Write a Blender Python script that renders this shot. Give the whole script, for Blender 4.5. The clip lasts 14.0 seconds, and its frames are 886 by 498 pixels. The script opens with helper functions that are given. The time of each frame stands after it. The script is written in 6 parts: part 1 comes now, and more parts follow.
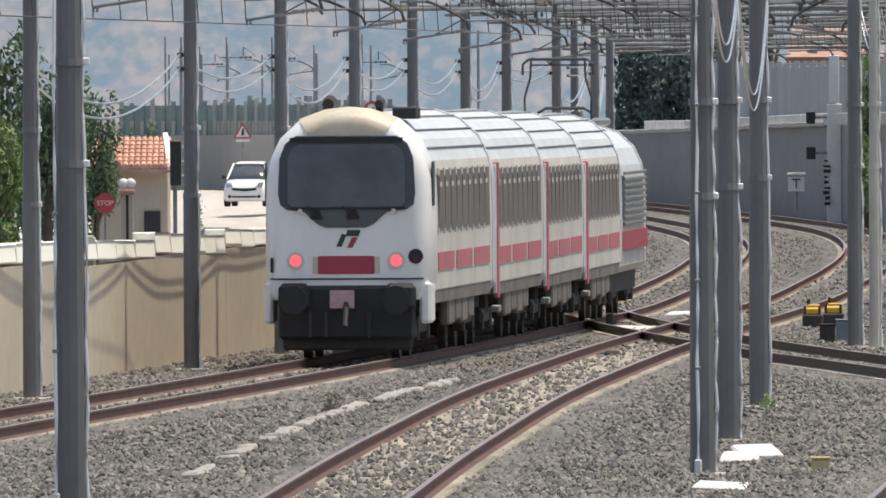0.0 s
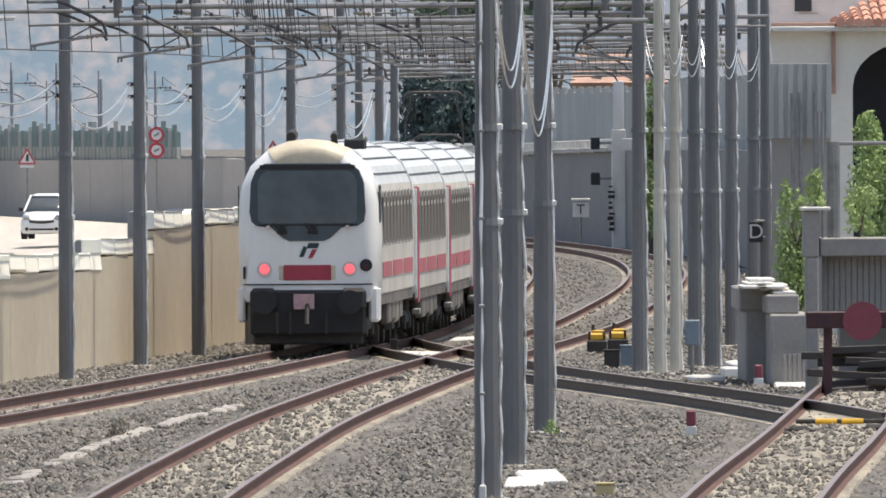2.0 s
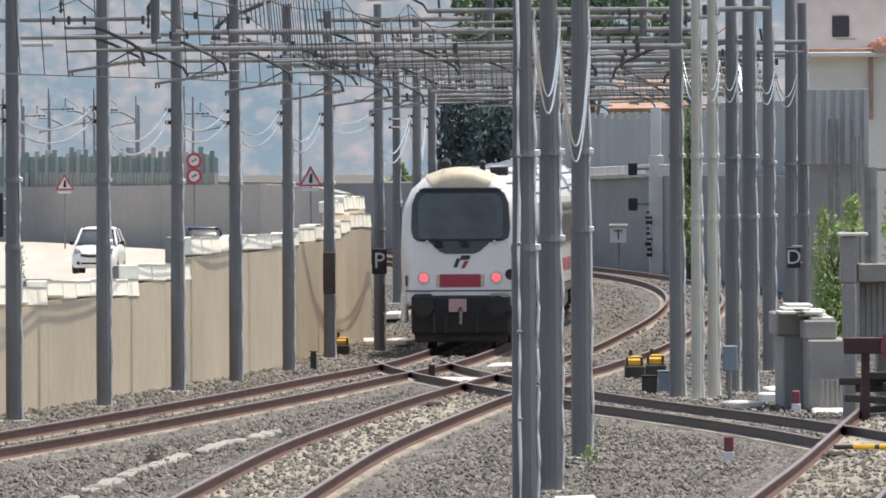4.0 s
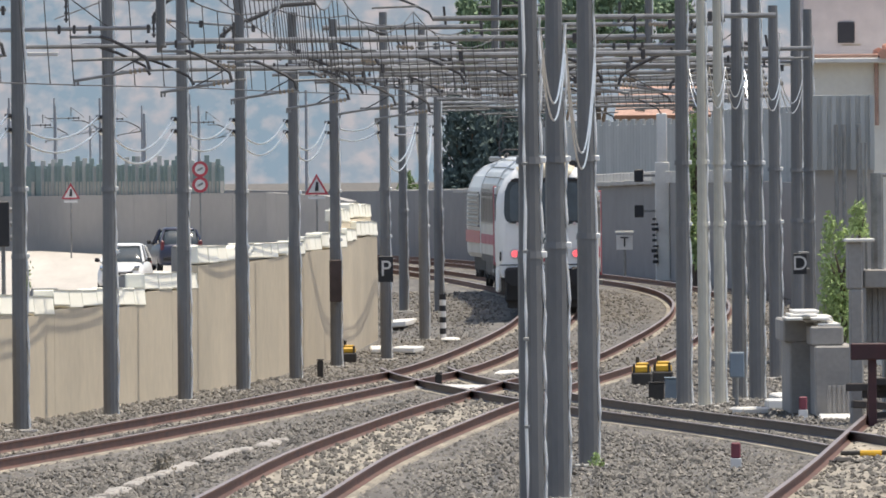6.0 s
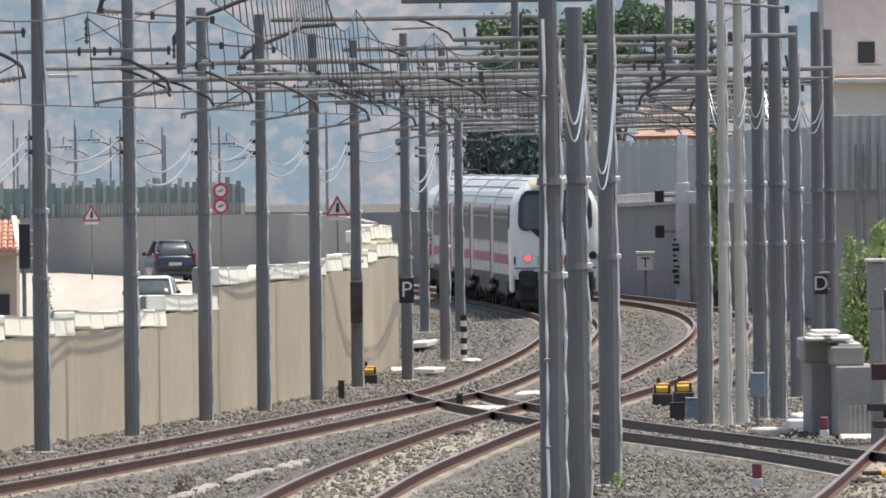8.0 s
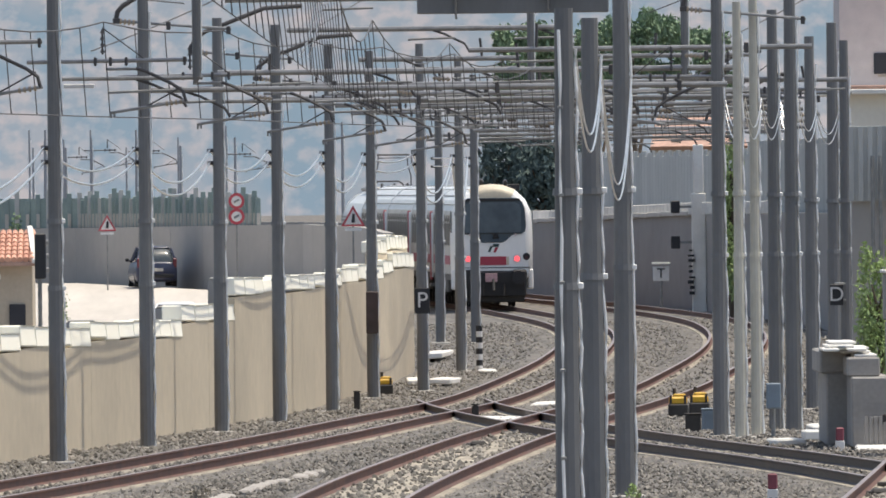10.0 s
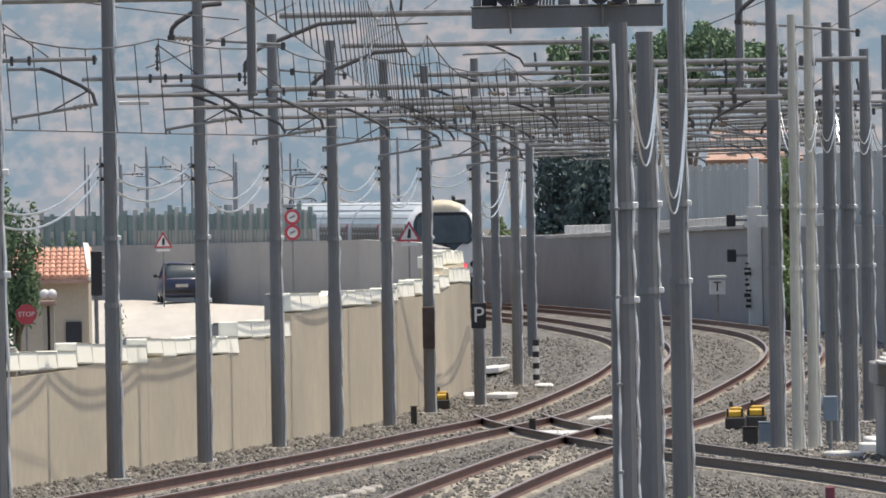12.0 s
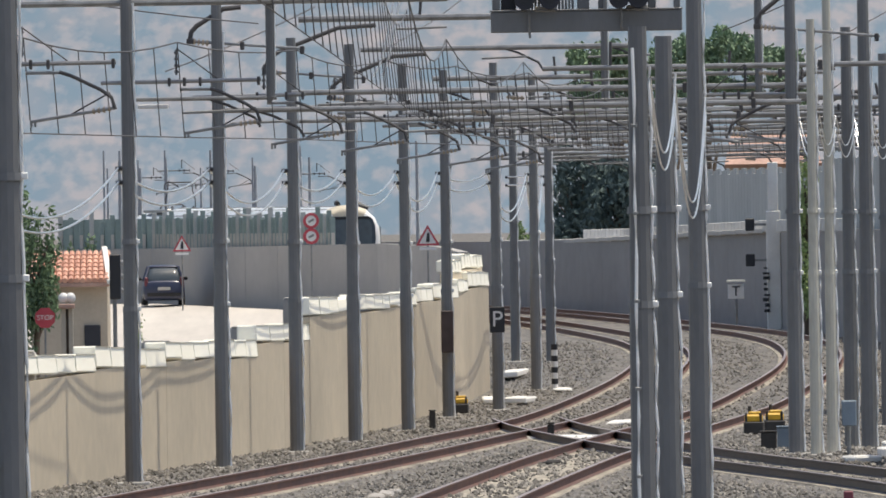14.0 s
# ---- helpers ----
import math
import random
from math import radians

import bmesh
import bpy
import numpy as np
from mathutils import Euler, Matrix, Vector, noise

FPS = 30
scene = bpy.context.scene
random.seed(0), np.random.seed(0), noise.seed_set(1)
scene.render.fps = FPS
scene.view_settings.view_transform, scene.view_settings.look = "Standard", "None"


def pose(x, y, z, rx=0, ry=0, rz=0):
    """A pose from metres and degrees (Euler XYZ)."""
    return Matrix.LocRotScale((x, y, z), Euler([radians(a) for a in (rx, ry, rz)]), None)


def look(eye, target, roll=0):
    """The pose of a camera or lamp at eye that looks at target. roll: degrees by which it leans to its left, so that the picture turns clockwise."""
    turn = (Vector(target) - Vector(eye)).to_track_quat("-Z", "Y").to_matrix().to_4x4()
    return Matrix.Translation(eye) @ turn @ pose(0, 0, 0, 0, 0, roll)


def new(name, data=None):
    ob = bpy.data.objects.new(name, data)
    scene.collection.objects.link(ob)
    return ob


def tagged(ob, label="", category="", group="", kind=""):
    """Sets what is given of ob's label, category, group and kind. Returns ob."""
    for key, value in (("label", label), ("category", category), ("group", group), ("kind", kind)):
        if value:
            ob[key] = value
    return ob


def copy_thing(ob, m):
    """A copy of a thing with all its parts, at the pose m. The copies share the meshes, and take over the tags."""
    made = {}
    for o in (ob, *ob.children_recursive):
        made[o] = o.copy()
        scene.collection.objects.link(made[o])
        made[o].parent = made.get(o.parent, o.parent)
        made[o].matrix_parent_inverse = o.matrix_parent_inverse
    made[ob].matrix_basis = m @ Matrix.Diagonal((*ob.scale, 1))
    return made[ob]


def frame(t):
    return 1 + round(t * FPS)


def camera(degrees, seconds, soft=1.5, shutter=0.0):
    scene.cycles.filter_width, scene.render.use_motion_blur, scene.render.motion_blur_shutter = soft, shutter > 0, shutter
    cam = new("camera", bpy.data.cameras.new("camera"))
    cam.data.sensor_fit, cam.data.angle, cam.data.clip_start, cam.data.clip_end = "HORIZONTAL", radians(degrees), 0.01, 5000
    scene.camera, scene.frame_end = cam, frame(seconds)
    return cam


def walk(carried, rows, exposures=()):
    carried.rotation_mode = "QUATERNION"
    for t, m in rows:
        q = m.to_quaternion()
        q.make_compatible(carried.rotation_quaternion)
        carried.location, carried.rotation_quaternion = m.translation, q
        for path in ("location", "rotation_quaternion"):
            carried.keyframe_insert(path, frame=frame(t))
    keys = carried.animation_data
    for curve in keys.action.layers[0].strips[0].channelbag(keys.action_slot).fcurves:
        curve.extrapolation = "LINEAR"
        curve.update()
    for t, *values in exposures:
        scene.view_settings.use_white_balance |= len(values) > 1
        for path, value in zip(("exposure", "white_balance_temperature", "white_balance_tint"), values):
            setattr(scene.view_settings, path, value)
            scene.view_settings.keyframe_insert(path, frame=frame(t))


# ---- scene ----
# The camera stands still on its feet and only turns.
cam = camera(2.807, 14.0, 1.7)
EYE = 4.5
TURNS = [
    (0.0, 0.0, -0.5085, 0.3), (0.5, -0.1827, -0.5204, 0.25), (1.0, -0.3611, -0.4811, 0.36),
    (1.5, -0.5459, -0.4473, 0.39), (2.0, -0.6833, -0.4306, 0.306), (2.5, -0.7353, -0.4166, 0.25),
    (3.0, -0.6707, -0.3808, 0.13), (3.5, -0.5894, -0.3554, 0.193), (3.7, -0.572, -0.3520, 0.25),
    (5.8, -0.5500, -0.3270, 0.53), (6.0, -0.5448, -0.3241, 0.557), (6.5, -0.5124, -0.3205, 0.554),
    (7.0, -0.4672, -0.3122, 0.56), (7.5, -0.4431, -0.2943, 0.66), (8.0, -0.4798, -0.2569, 0.691),
    (8.2, -0.5016, -0.2413, 0.70), (10.3, -0.4072, -0.2146, 0.62), (10.5, -0.3883, -0.1997, 0.62),
    (11.0, -0.3695, -0.1717, 0.84), (11.5, -0.3245, -0.1678, 0.947), (12.0, -0.2533, -0.1734, 0.98),
    (12.5, -0.1868, -0.1912, 0.95), (13.0, -0.1502, -0.19, 0.868), (13.5, -0.1597, -0.1664, 0.83),
    (14.0, -0.1942, -0.1597, 0.9),
]
walk(cam, [(t, pose(0, 0, EYE, 90 + p, 0, y) @ pose(0, 0, 0, 0, 0, -r)) for t, y, p, r in TURNS],
     [(t, e, 6600, 8.5) for t, e in ((0.0, 0.17), (1.0, 0.24), (2.0, 0.31), (3.7, 0.33), (6.0, 0.29), (8.2, 0.27), (10.5, 0.23), (12.0, 0.18), (14.0, 0.14))])

# ---- light ----
world = bpy.data.worlds.new("sky")
scene.world = world
world.use_nodes = True
nt = world.node_tree
sky = nt.nodes.new("ShaderNodeTexSky")
sky.sky_type = "NISHITA"
sky.sun_disc = False
SUN = Vector((0.265, 0.07, 0.96)).normalized()
sky.sun_elevation = math.asin(SUN.z)
sky.sun_rotation = math.atan2(SUN.x, SUN.y)
sky.dust_density = 3.0
nt.links.new(sky.outputs[0], nt.nodes["Background"].inputs[0])
nt.nodes["Background"].inputs[1].default_value = 0.15
sun = new("sun", bpy.data.lights.new("sun", "SUN"))
sun.data.energy = 3.3
sun.data.angle = radians(0.5)
sun.data.color = (1.0, 0.915, 0.775)
sun.matrix_world = look(SUN * 100, (0, 0, 0))
scene.view_settings.exposure = 0.14


# ---- materials ----
def mat(name, c1, c2=None, rough=0.7, metal=0.0, scale=3.0, fine=40.0, bump=0.2, stretch=(1, 1, 1), glow=None, isl=0.0, dist=0.02, each=0.0):
    m = bpy.data.materials.new(name)
    m.use_nodes = True
    n, l = m.node_tree.nodes, m.node_tree.links
    b = n["Principled BSDF"]
    b.inputs["Roughness"].default_value = rough
    b.inputs["Metallic"].default_value = metal
    c2 = c2 or tuple(x * 0.75 for x in c1)
    co = n.new("ShaderNodeTexCoord")
    mp = n.new("ShaderNodeMapping")
    mp.inputs["Scale"].default_value = stretch
    l.new(co.outputs["Object"], mp.inputs[0])
    big, small = n.new("ShaderNodeTexNoise"), n.new("ShaderNodeTexNoise")
    big.inputs["Scale"].default_value, small.inputs["Scale"].default_value = scale, fine
    big.inputs["Detail"].default_value, small.inputs["Detail"].default_value = 4, 3
    l.new(mp.outputs[0], big.inputs[0])
    l.new(mp.outputs[0], small.inputs[0])
    mix = n.new("ShaderNodeMix")
    mix.data_type = "RGBA"
    mix.inputs[6].default_value, mix.inputs[7].default_value = (*c1, 1), (*c2, 1)
    add = n.new("ShaderNodeMath")
    add.operation = "MULTIPLY_ADD"
    add.inputs[1].default_value, add.inputs[2].default_value = 0.5, 0.0
    l.new(small.outputs[0], add.inputs[0])
    s = n.new("ShaderNodeMath")
    s.operation = "ADD"
    l.new(add.outputs[0], s.inputs[0])
    l.new(big.outputs[0], s.inputs[1])
    r = n.new("ShaderNodeMapRange")
    r.inputs[1].default_value, r.inputs[2].default_value = 0.5, 1.0
    l.new(s.outputs[0], r.inputs[0])
    last = r.outputs[0]
    if isl:
        g = n.new("ShaderNodeNewGeometry")
        k = n.new("ShaderNodeMix")
        k.inputs[0].default_value = isl
        l.new(last, k.inputs[2])
        l.new(g.outputs["Random Per Island"], k.inputs[3])
        last = k.outputs[0]
    if each:
        oi = n.new("ShaderNodeObjectInfo")
        k = n.new("ShaderNodeMix")
        k.inputs[0].default_value = each
        l.new(last, k.inputs[2])
        l.new(oi.outputs["Random"], k.inputs[3])
        last = k.outputs[0]
    l.new(last, mix.inputs[0])
    l.new(mix.outputs[2], b.inputs["Base Color"])
    if bump:
        bp = n.new("ShaderNodeBump")
        bp.inputs["Strength"].default_value, bp.inputs["Distance"].default_value = bump, dist
        l.new(small.outputs[0], bp.inputs["Height"])
        l.new(bp.outputs[0], b.inputs["Normal"])
    if glow:
        b.inputs["Emission Color"].default_value = (*glow[:3], 1)
        b.inputs["Emission Strength"].default_value = glow[3]
    return m


M_GROUND = mat("gravel_ground", (0.20, 0.183, 0.16), (0.075, 0.07, 0.064), 0.95, scale=2.5, fine=22, bump=0.3, stretch=(1, 0.08, 1))
M_STONE = mat("ballast_stone", (0.365, 0.335, 0.29), (0.052, 0.049, 0.045), 0.9, scale=0.35, fine=9, bump=0.3, isl=0.66)
M_SAND = mat("pale_fines", (0.44, 0.39, 0.305), (0.15, 0.138, 0.118), 0.95, scale=3.2, fine=18, bump=0.25, stretch=(1, 0.10, 1))
M_RAIL = mat("rusty_rail", (0.16, 0.075, 0.055), (0.085, 0.05, 0.045), 0.75, metal=0.2, scale=1.2, fine=25)
M_RAILDARK = mat("oiled_rail", (0.07, 0.05, 0.045), (0.035, 0.03, 0.03), 0.6, metal=0.2, scale=1.2, fine=25)
M_RAILTOP = mat("worn_rail_head", (0.36, 0.30, 0.28), (0.26, 0.20, 0.18), 0.45, metal=0.6, scale=2, fine=30, bump=0.05)
M_SLEEPER = mat("concrete_sleeper", (0.42, 0.39, 0.35), (0.28, 0.26, 0.24), 0.9)
M_WALL = mat("tan_concrete", (0.58, 0.495, 0.37), (0.43, 0.37, 0.28), 0.9, scale=1.6, fine=14, bump=0.05, stretch=(1, 0.09, 0.22), each=0.16)
M_COPING = mat("white_coping", (0.97, 0.95, 0.84), (0.90, 0.86, 0.73), 0.85, scale=1.5, fine=14, bump=0.1, stretch=(1, 0.1, 1), each=0.4)
M_DARKWALL = mat("dark_concrete", (0.34, 0.325, 0.31), (0.25, 0.24, 0.23), 0.92, scale=0.7, fine=5, bump=0.0, stretch=(1, 0.1, 0.35), each=0.25)
M_GREYWALL = mat("grey_concrete", (0.44, 0.415, 0.385), (0.35, 0.33, 0.305), 0.92, scale=0.7, fine=5, bump=0.0, stretch=(1, 0.1, 0.35), each=0.25)
M_BARRIER = mat("barrier_panel", (0.50, 0.51, 0.49), (0.33, 0.34, 0.335), 0.7, scale=0.8, fine=8, stretch=(1, 0.2, 0.4), each=0.5)
M_GLASSFENCE = mat("green_fence", (0.26, 0.33, 0.31), (0.18, 0.24, 0.235), 0.5, scale=0.8, fine=8)
# Road colour is kept pale to hold the sun's glare on it.
M_ROAD = mat("glare_pale_road", (0.58, 0.535, 0.47), (0.44, 0.405, 0.36), 0.9, scale=0.5, fine=3, bump=0.0, stretch=(1, 0.04, 1))
M_POLE = mat("galvanised_pole", (0.205, 0.205, 0.207), (0.138, 0.139, 0.142), 0.5, metal=0.25, scale=2.2, fine=16, bump=0.15, stretch=(1, 1, 0.35), each=0.35)
# Far masts: haze painted in, paler and bluer than the near ones.
M_POLEFAR = mat("haze_tinted_pole", (0.36, 0.37, 0.39), (0.27, 0.28, 0.30), 0.6, metal=0.1, scale=1.5, fine=18, bump=0)
M_POLELT = mat("pale_pole", (0.58, 0.555, 0.47), (0.44, 0.42, 0.36), 0.6, metal=0.1, scale=1.5, fine=18, bump=0.08, stretch=(1, 1, 0.3))
M_STEEL = mat("grey_steel", (0.31, 0.31, 0.305), (0.18, 0.18, 0.18), 0.40, metal=0.4, scale=4, fine=40, bump=0.05)
M_WIRE = mat("dark_wire", (0.085, 0.08, 0.08), (0.055, 0.052, 0.052), 0.6, metal=0.1, bump=0)
M_CABLE = mat("bright_cable", (0.86, 0.85, 0.83), (0.72, 0.72, 0.71), 0.34, metal=1.0, bump=0)
M_CONDUIT = mat("bright_conduit", (0.92, 0.91, 0.89), (0.82, 0.82, 0.8), 0.35, metal=0.1, bump=0)
M_INSUL = mat("insulator", (0.46, 0.38, 0.28), (0.30, 0.25, 0.19), 0.25, bump=0)
M_WHITE = mat("train_white", (0.90, 0.89, 0.86), (0.82, 0.81, 0.78), 0.3, scale=0.8, fine=10, bump=0.0, stretch=(1, 1, 0.3))
M_DIRTY = mat("grimy_white", (0.66, 0.63, 0.57), (0.48, 0.45, 0.40), 0.55, scale=0.9, fine=12, bump=0.03, stretch=(1, 1, 0.25))
M_ROOF = mat("train_roof", (0.76, 0.78, 0.79), (0.60, 0.62, 0.63), 0.35, metal=0.1, scale=0.7, fine=8, bump=0.05)
M_CREAM = mat("cream_dome", (0.66, 0.58, 0.43), (0.50, 0.44, 0.34), 0.5, scale=2, fine=12, bump=0.0)
M_RED = mat("train_red", (0.40, 0.045, 0.075), (0.31, 0.04, 0.06), 0.45, scale=1, fine=10, bump=0)
M_REDSIDE = mat("dusty_red", (0.50, 0.14, 0.165), (0.38, 0.105, 0.125), 0.6, scale=1.2, fine=12, bump=0)
M_BAND = mat("window_band", (0.15, 0.13, 0.112), (0.105, 0.094, 0.082), 0.55, scale=0.8, fine=6, bump=0)
M_PANE = mat("brown_pane", (0.135, 0.117, 0.10), (0.095, 0.085, 0.074), 0.5, scale=0.8, fine=6, bump=0)
M_SKIRT = mat("brown_grime", (0.19, 0.17, 0.15), (0.085, 0.078, 0.07), 0.8, scale=1.2, fine=14, bump=0.1)
M_SCREEN = mat("screen_glass", (0.125, 0.155, 0.175), (0.085, 0.105, 0.12), 0.07, scale=1.4, fine=4, bump=0)
M_GLASS = mat("tinted_glass", (0.078, 0.102, 0.122), (0.058, 0.078, 0.093), 0.07, scale=1, fine=5, bump=0)
M_BLACK = mat("sooty_black", (0.028, 0.027, 0.028), (0.016, 0.016, 0.017), 0.7, scale=2, fine=20, bump=0.15)
M_UNDER = mat("bogie_grime", (0.055, 0.05, 0.045), (0.03, 0.028, 0.026), 0.8, scale=2, fine=20, bump=0.2)
M_TAIL = mat("tail_lamp", (0.8, 0.05, 0.06), None, 0.3, bump=0, glow=(1.0, 0.09, 0.11, 1.5))
M_TAILSOFT = mat("lamp_bowl", (0.74, 0.62, 0.60), (0.66, 0.55, 0.54), 0.3, bump=0)
M_GREEN = mat("sign_green", (0.025, 0.06, 0.06), None, 0.4, bump=0)
M_TILE = mat("terracotta", (0.56, 0.36, 0.28), (0.30, 0.19, 0.15), 0.85, scale=1.2, fine=6, isl=0.2)
M_TILEOBJ = mat("terracotta_tile", (0.74, 0.43, 0.31), (0.46, 0.23, 0.16), 0.85, scale=2, fine=20, each=0.6)
M_PLASTER = mat("tan_plaster", (0.52, 0.45, 0.35), (0.42, 0.36, 0.28), 0.9, scale=0.8, fine=8)
M_CREAMPL = mat("cream_plaster", (0.84, 0.80, 0.70), (0.74, 0.69, 0.60), 0.9, scale=0.8, fine=8)
M_DARK = mat("dark_opening", (0.04, 0.041, 0.05), None, 0.8, bump=0)
M_LEAF = mat("leaf", (0.25, 0.34, 0.13), (0.13, 0.19, 0.08), 0.95, scale=0.8, fine=6, bump=0, isl=0.6)
M_LEAFDARK = mat("leaf_dark", (0.18, 0.26, 0.13), (0.095, 0.145, 0.09), 0.95, scale=0.6, fine=6, bump=0, isl=0.6)
M_LEAFBRIGHT = mat("leaf_bright", (0.52, 0.62, 0.27), (0.26, 0.36, 0.15), 0.9, scale=0.8, fine=6, bump=0, isl=0.6)
# Far pines: green lightened to put haze into the colour.
M_PINEHAZED = mat("leaf_hazed_pine", (0.24, 0.34, 0.19), (0.14, 0.20, 0.13), 0.7, scale=0.5, fine=5, bump=0, isl=0.6)
# Trees at the bend: a bluish tint paints haze into the leaves.
M_LEAFHAZED = mat("leaf_hazed", (0.125, 0.17, 0.155), (0.085, 0.12, 0.115), 0.95, scale=0.5, fine=5, bump=0, isl=0.6)
M_BARK = mat("bark", (0.16, 0.12, 0.09), (0.09, 0.07, 0.05), 0.9)
M_SIGNW = mat("sign_white", (0.75, 0.74, 0.72), (0.62, 0.6, 0.58), 0.5, bump=0)
M_SIGNR = mat("sign_red", (0.50, 0.06, 0.08), (0.42, 0.06, 0.08), 0.5, bump=0)
M_SIGNB = mat("sign_black", (0.022, 0.023, 0.028), None, 0.5, bump=0)
M_YELLOW = mat("signal_yellow", (0.75, 0.45, 0.03), (0.6, 0.34, 0.02), 0.5, scale=5, bump=0.05)
M_BLOCK = mat("concrete_block", (0.54, 0.51, 0.465), (0.42, 0.40, 0.365), 0.9, scale=1.5, fine=16)
M_OLDBLOCK = mat("old_concrete", (0.37, 0.35, 0.325), (0.26, 0.247, 0.23), 0.92, scale=1.3, fine=12, bump=0.1)
M_BLOCKTOP = mat("pale_slab", (0.80, 0.78, 0.73), (0.66, 0.64, 0.6), 0.85, scale=1.5, fine=16)
M_TIMBER = mat("old_timber", (0.10, 0.085, 0.078), (0.045, 0.04, 0.037), 0.9, scale=2, fine=20, each=0.5)
M_CARW = mat("car_white", (0.80, 0.80, 0.79), (0.74, 0.74, 0.73), 0.25, bump=0)
M_CARB = mat("car_navy", (0.038, 0.045, 0.085), (0.03, 0.036, 0.065), 0.3, bump=0)
M_CARGLASS = mat("car_glass", (0.07, 0.085, 0.095), (0.05, 0.062, 0.07), 0.15, bump=0)
M_DISC = mat("dull_red_disc", (0.24, 0.055, 0.08), (0.18, 0.045, 0.06), 0.6, scale=4, bump=0)
M_TAILCAR = mat("dull_lens", (0.16, 0.03, 0.04), None, 0.3, bump=0)
M_BRICK = mat("yellow_brick", (0.62, 0.52, 0.28), (0.46, 0.38, 0.22), 0.9, scale=6, fine=40)
M_TYRE = mat("tyre", (0.02, 0.02, 0.02), None, 0.8, bump=0.1)
M_CHROME = mat("chrome", (0.7, 0.7, 0.7), None, 0.15, metal=1.0, bump=0)
M_RUSTRED = mat("buffer_red", (0.075, 0.026, 0.03), (0.045, 0.018, 0.022), 0.6, scale=3)
M_BLUEBOX = mat("bluegrey_box", (0.22, 0.28, 0.33), (0.17, 0.21, 0.25), 0.6)


# ---- builders ----
def part(name, bm, material, parent=None, label=""):
    me = bpy.data.meshes.new(name)
    bm.normal_update()
    bm.to_mesh(me)
    bm.free()
    me.materials.append(material)
    ob = new(name, me)
    if parent:
        ob.parent = parent
    if label:
        ob["label"] = label
    return ob


def smooth(ob):
    for p in ob.data.polygons:
        p.use_smooth = True
    return ob


def box(bm, x0, x1, y0, y1, z0, z1, bevel=0.0, m=None):
    r = bmesh.ops.create_cube(bm, size=1.0)
    vs = r["verts"]
    for v in vs:
        v.co = Vector(((x0 + x1) / 2 + v.co.x * (x1 - x0), (y0 + y1) / 2 + v.co.y * (y1 - y0), (z0 + z1) / 2 + v.co.z * (z1 - z0)))
    if bevel:
        es = list({e for v in vs for e in v.link_edges})
        vs = list({v for f in bmesh.ops.bevel(bm, geom=es, offset=bevel, segments=1, affect="EDGES")["faces"] for v in f.verts})
    if m is not None:
        bmesh.ops.transform(bm, matrix=m, verts=vs)
    return vs


def rod(bm, a, b, r0, r1=None, n=8):
    a, b = Vector(a), Vector(b)
    r1 = r0 if r1 is None else r1
    d = b - a
    m = Matrix.Translation((a + b) / 2) @ d.to_track_quat("Z", "Y").to_matrix().to_4x4()
    bmesh.ops.create_cone(bm, cap_ends=True, segments=n, radius1=r0, radius2=r1, depth=d.length, matrix=m)


def hose(bm, pts, r, n=5):
    """A tube along a line of points."""
    pts = [Vector(p) for p in pts]
    rings = []
    for i, p in enumerate(pts):
        d = (pts[min(i + 1, len(pts) - 1)] - pts[max(i - 1, 0)]).normalized()
        side = d.cross(Vector((0, 0, 1)))
        side = side.normalized() if side.length > 1e-4 else Vector((1, 0, 0))
        up = side.cross(d)
        rings.append([bm.verts.new(p + (side * math.cos(2 * math.pi * k / n) + up * math.sin(2 * math.pi * k / n)) * r) for k in range(n)])
    for q, w in zip(rings, rings[1:]):
        for k in range(n):
            bm.faces.new((q[k], q[(k + 1) % n], w[(k + 1) % n], w[k]))


def thing(name, label, category, m=None, group="", kind=""):
    ob = new(name)
    if m is not None:
        ob.matrix_world = m
    return tagged(ob, label, category, group, kind)


def B():
    return bmesh.new()


def gz(y):
    """The lie of the land: a shallow dip before the bend."""
    return -0.45 * math.exp(-((y - 430) / 92) ** 2)


def curve_through(pts, step=2.0):
    """Smooth line through the points of a plan, at even steps of its second axis."""
    ys = np.array([p[1] for p in pts], float)
    xs = np.array([p[0] for p in pts], float)
    y = np.arange(ys[0], ys[-1] + 0.01, step)
    x = np.interp(y, ys, xs)
    k = int(24 / step)
    w = np.hanning(2 * k + 1)
    w /= w.sum()
    lo = x[0] - (x[1] - x[0]) * np.arange(k, 0, -1)
    hi = x[-1] + (x[-1] - x[-2]) * np.arange(1, k + 1)
    x = np.convolve(np.concatenate((lo, x, hi)), w, "valid")
    return [Vector((a, b, gz(b))) for a, b in zip(x, y)]


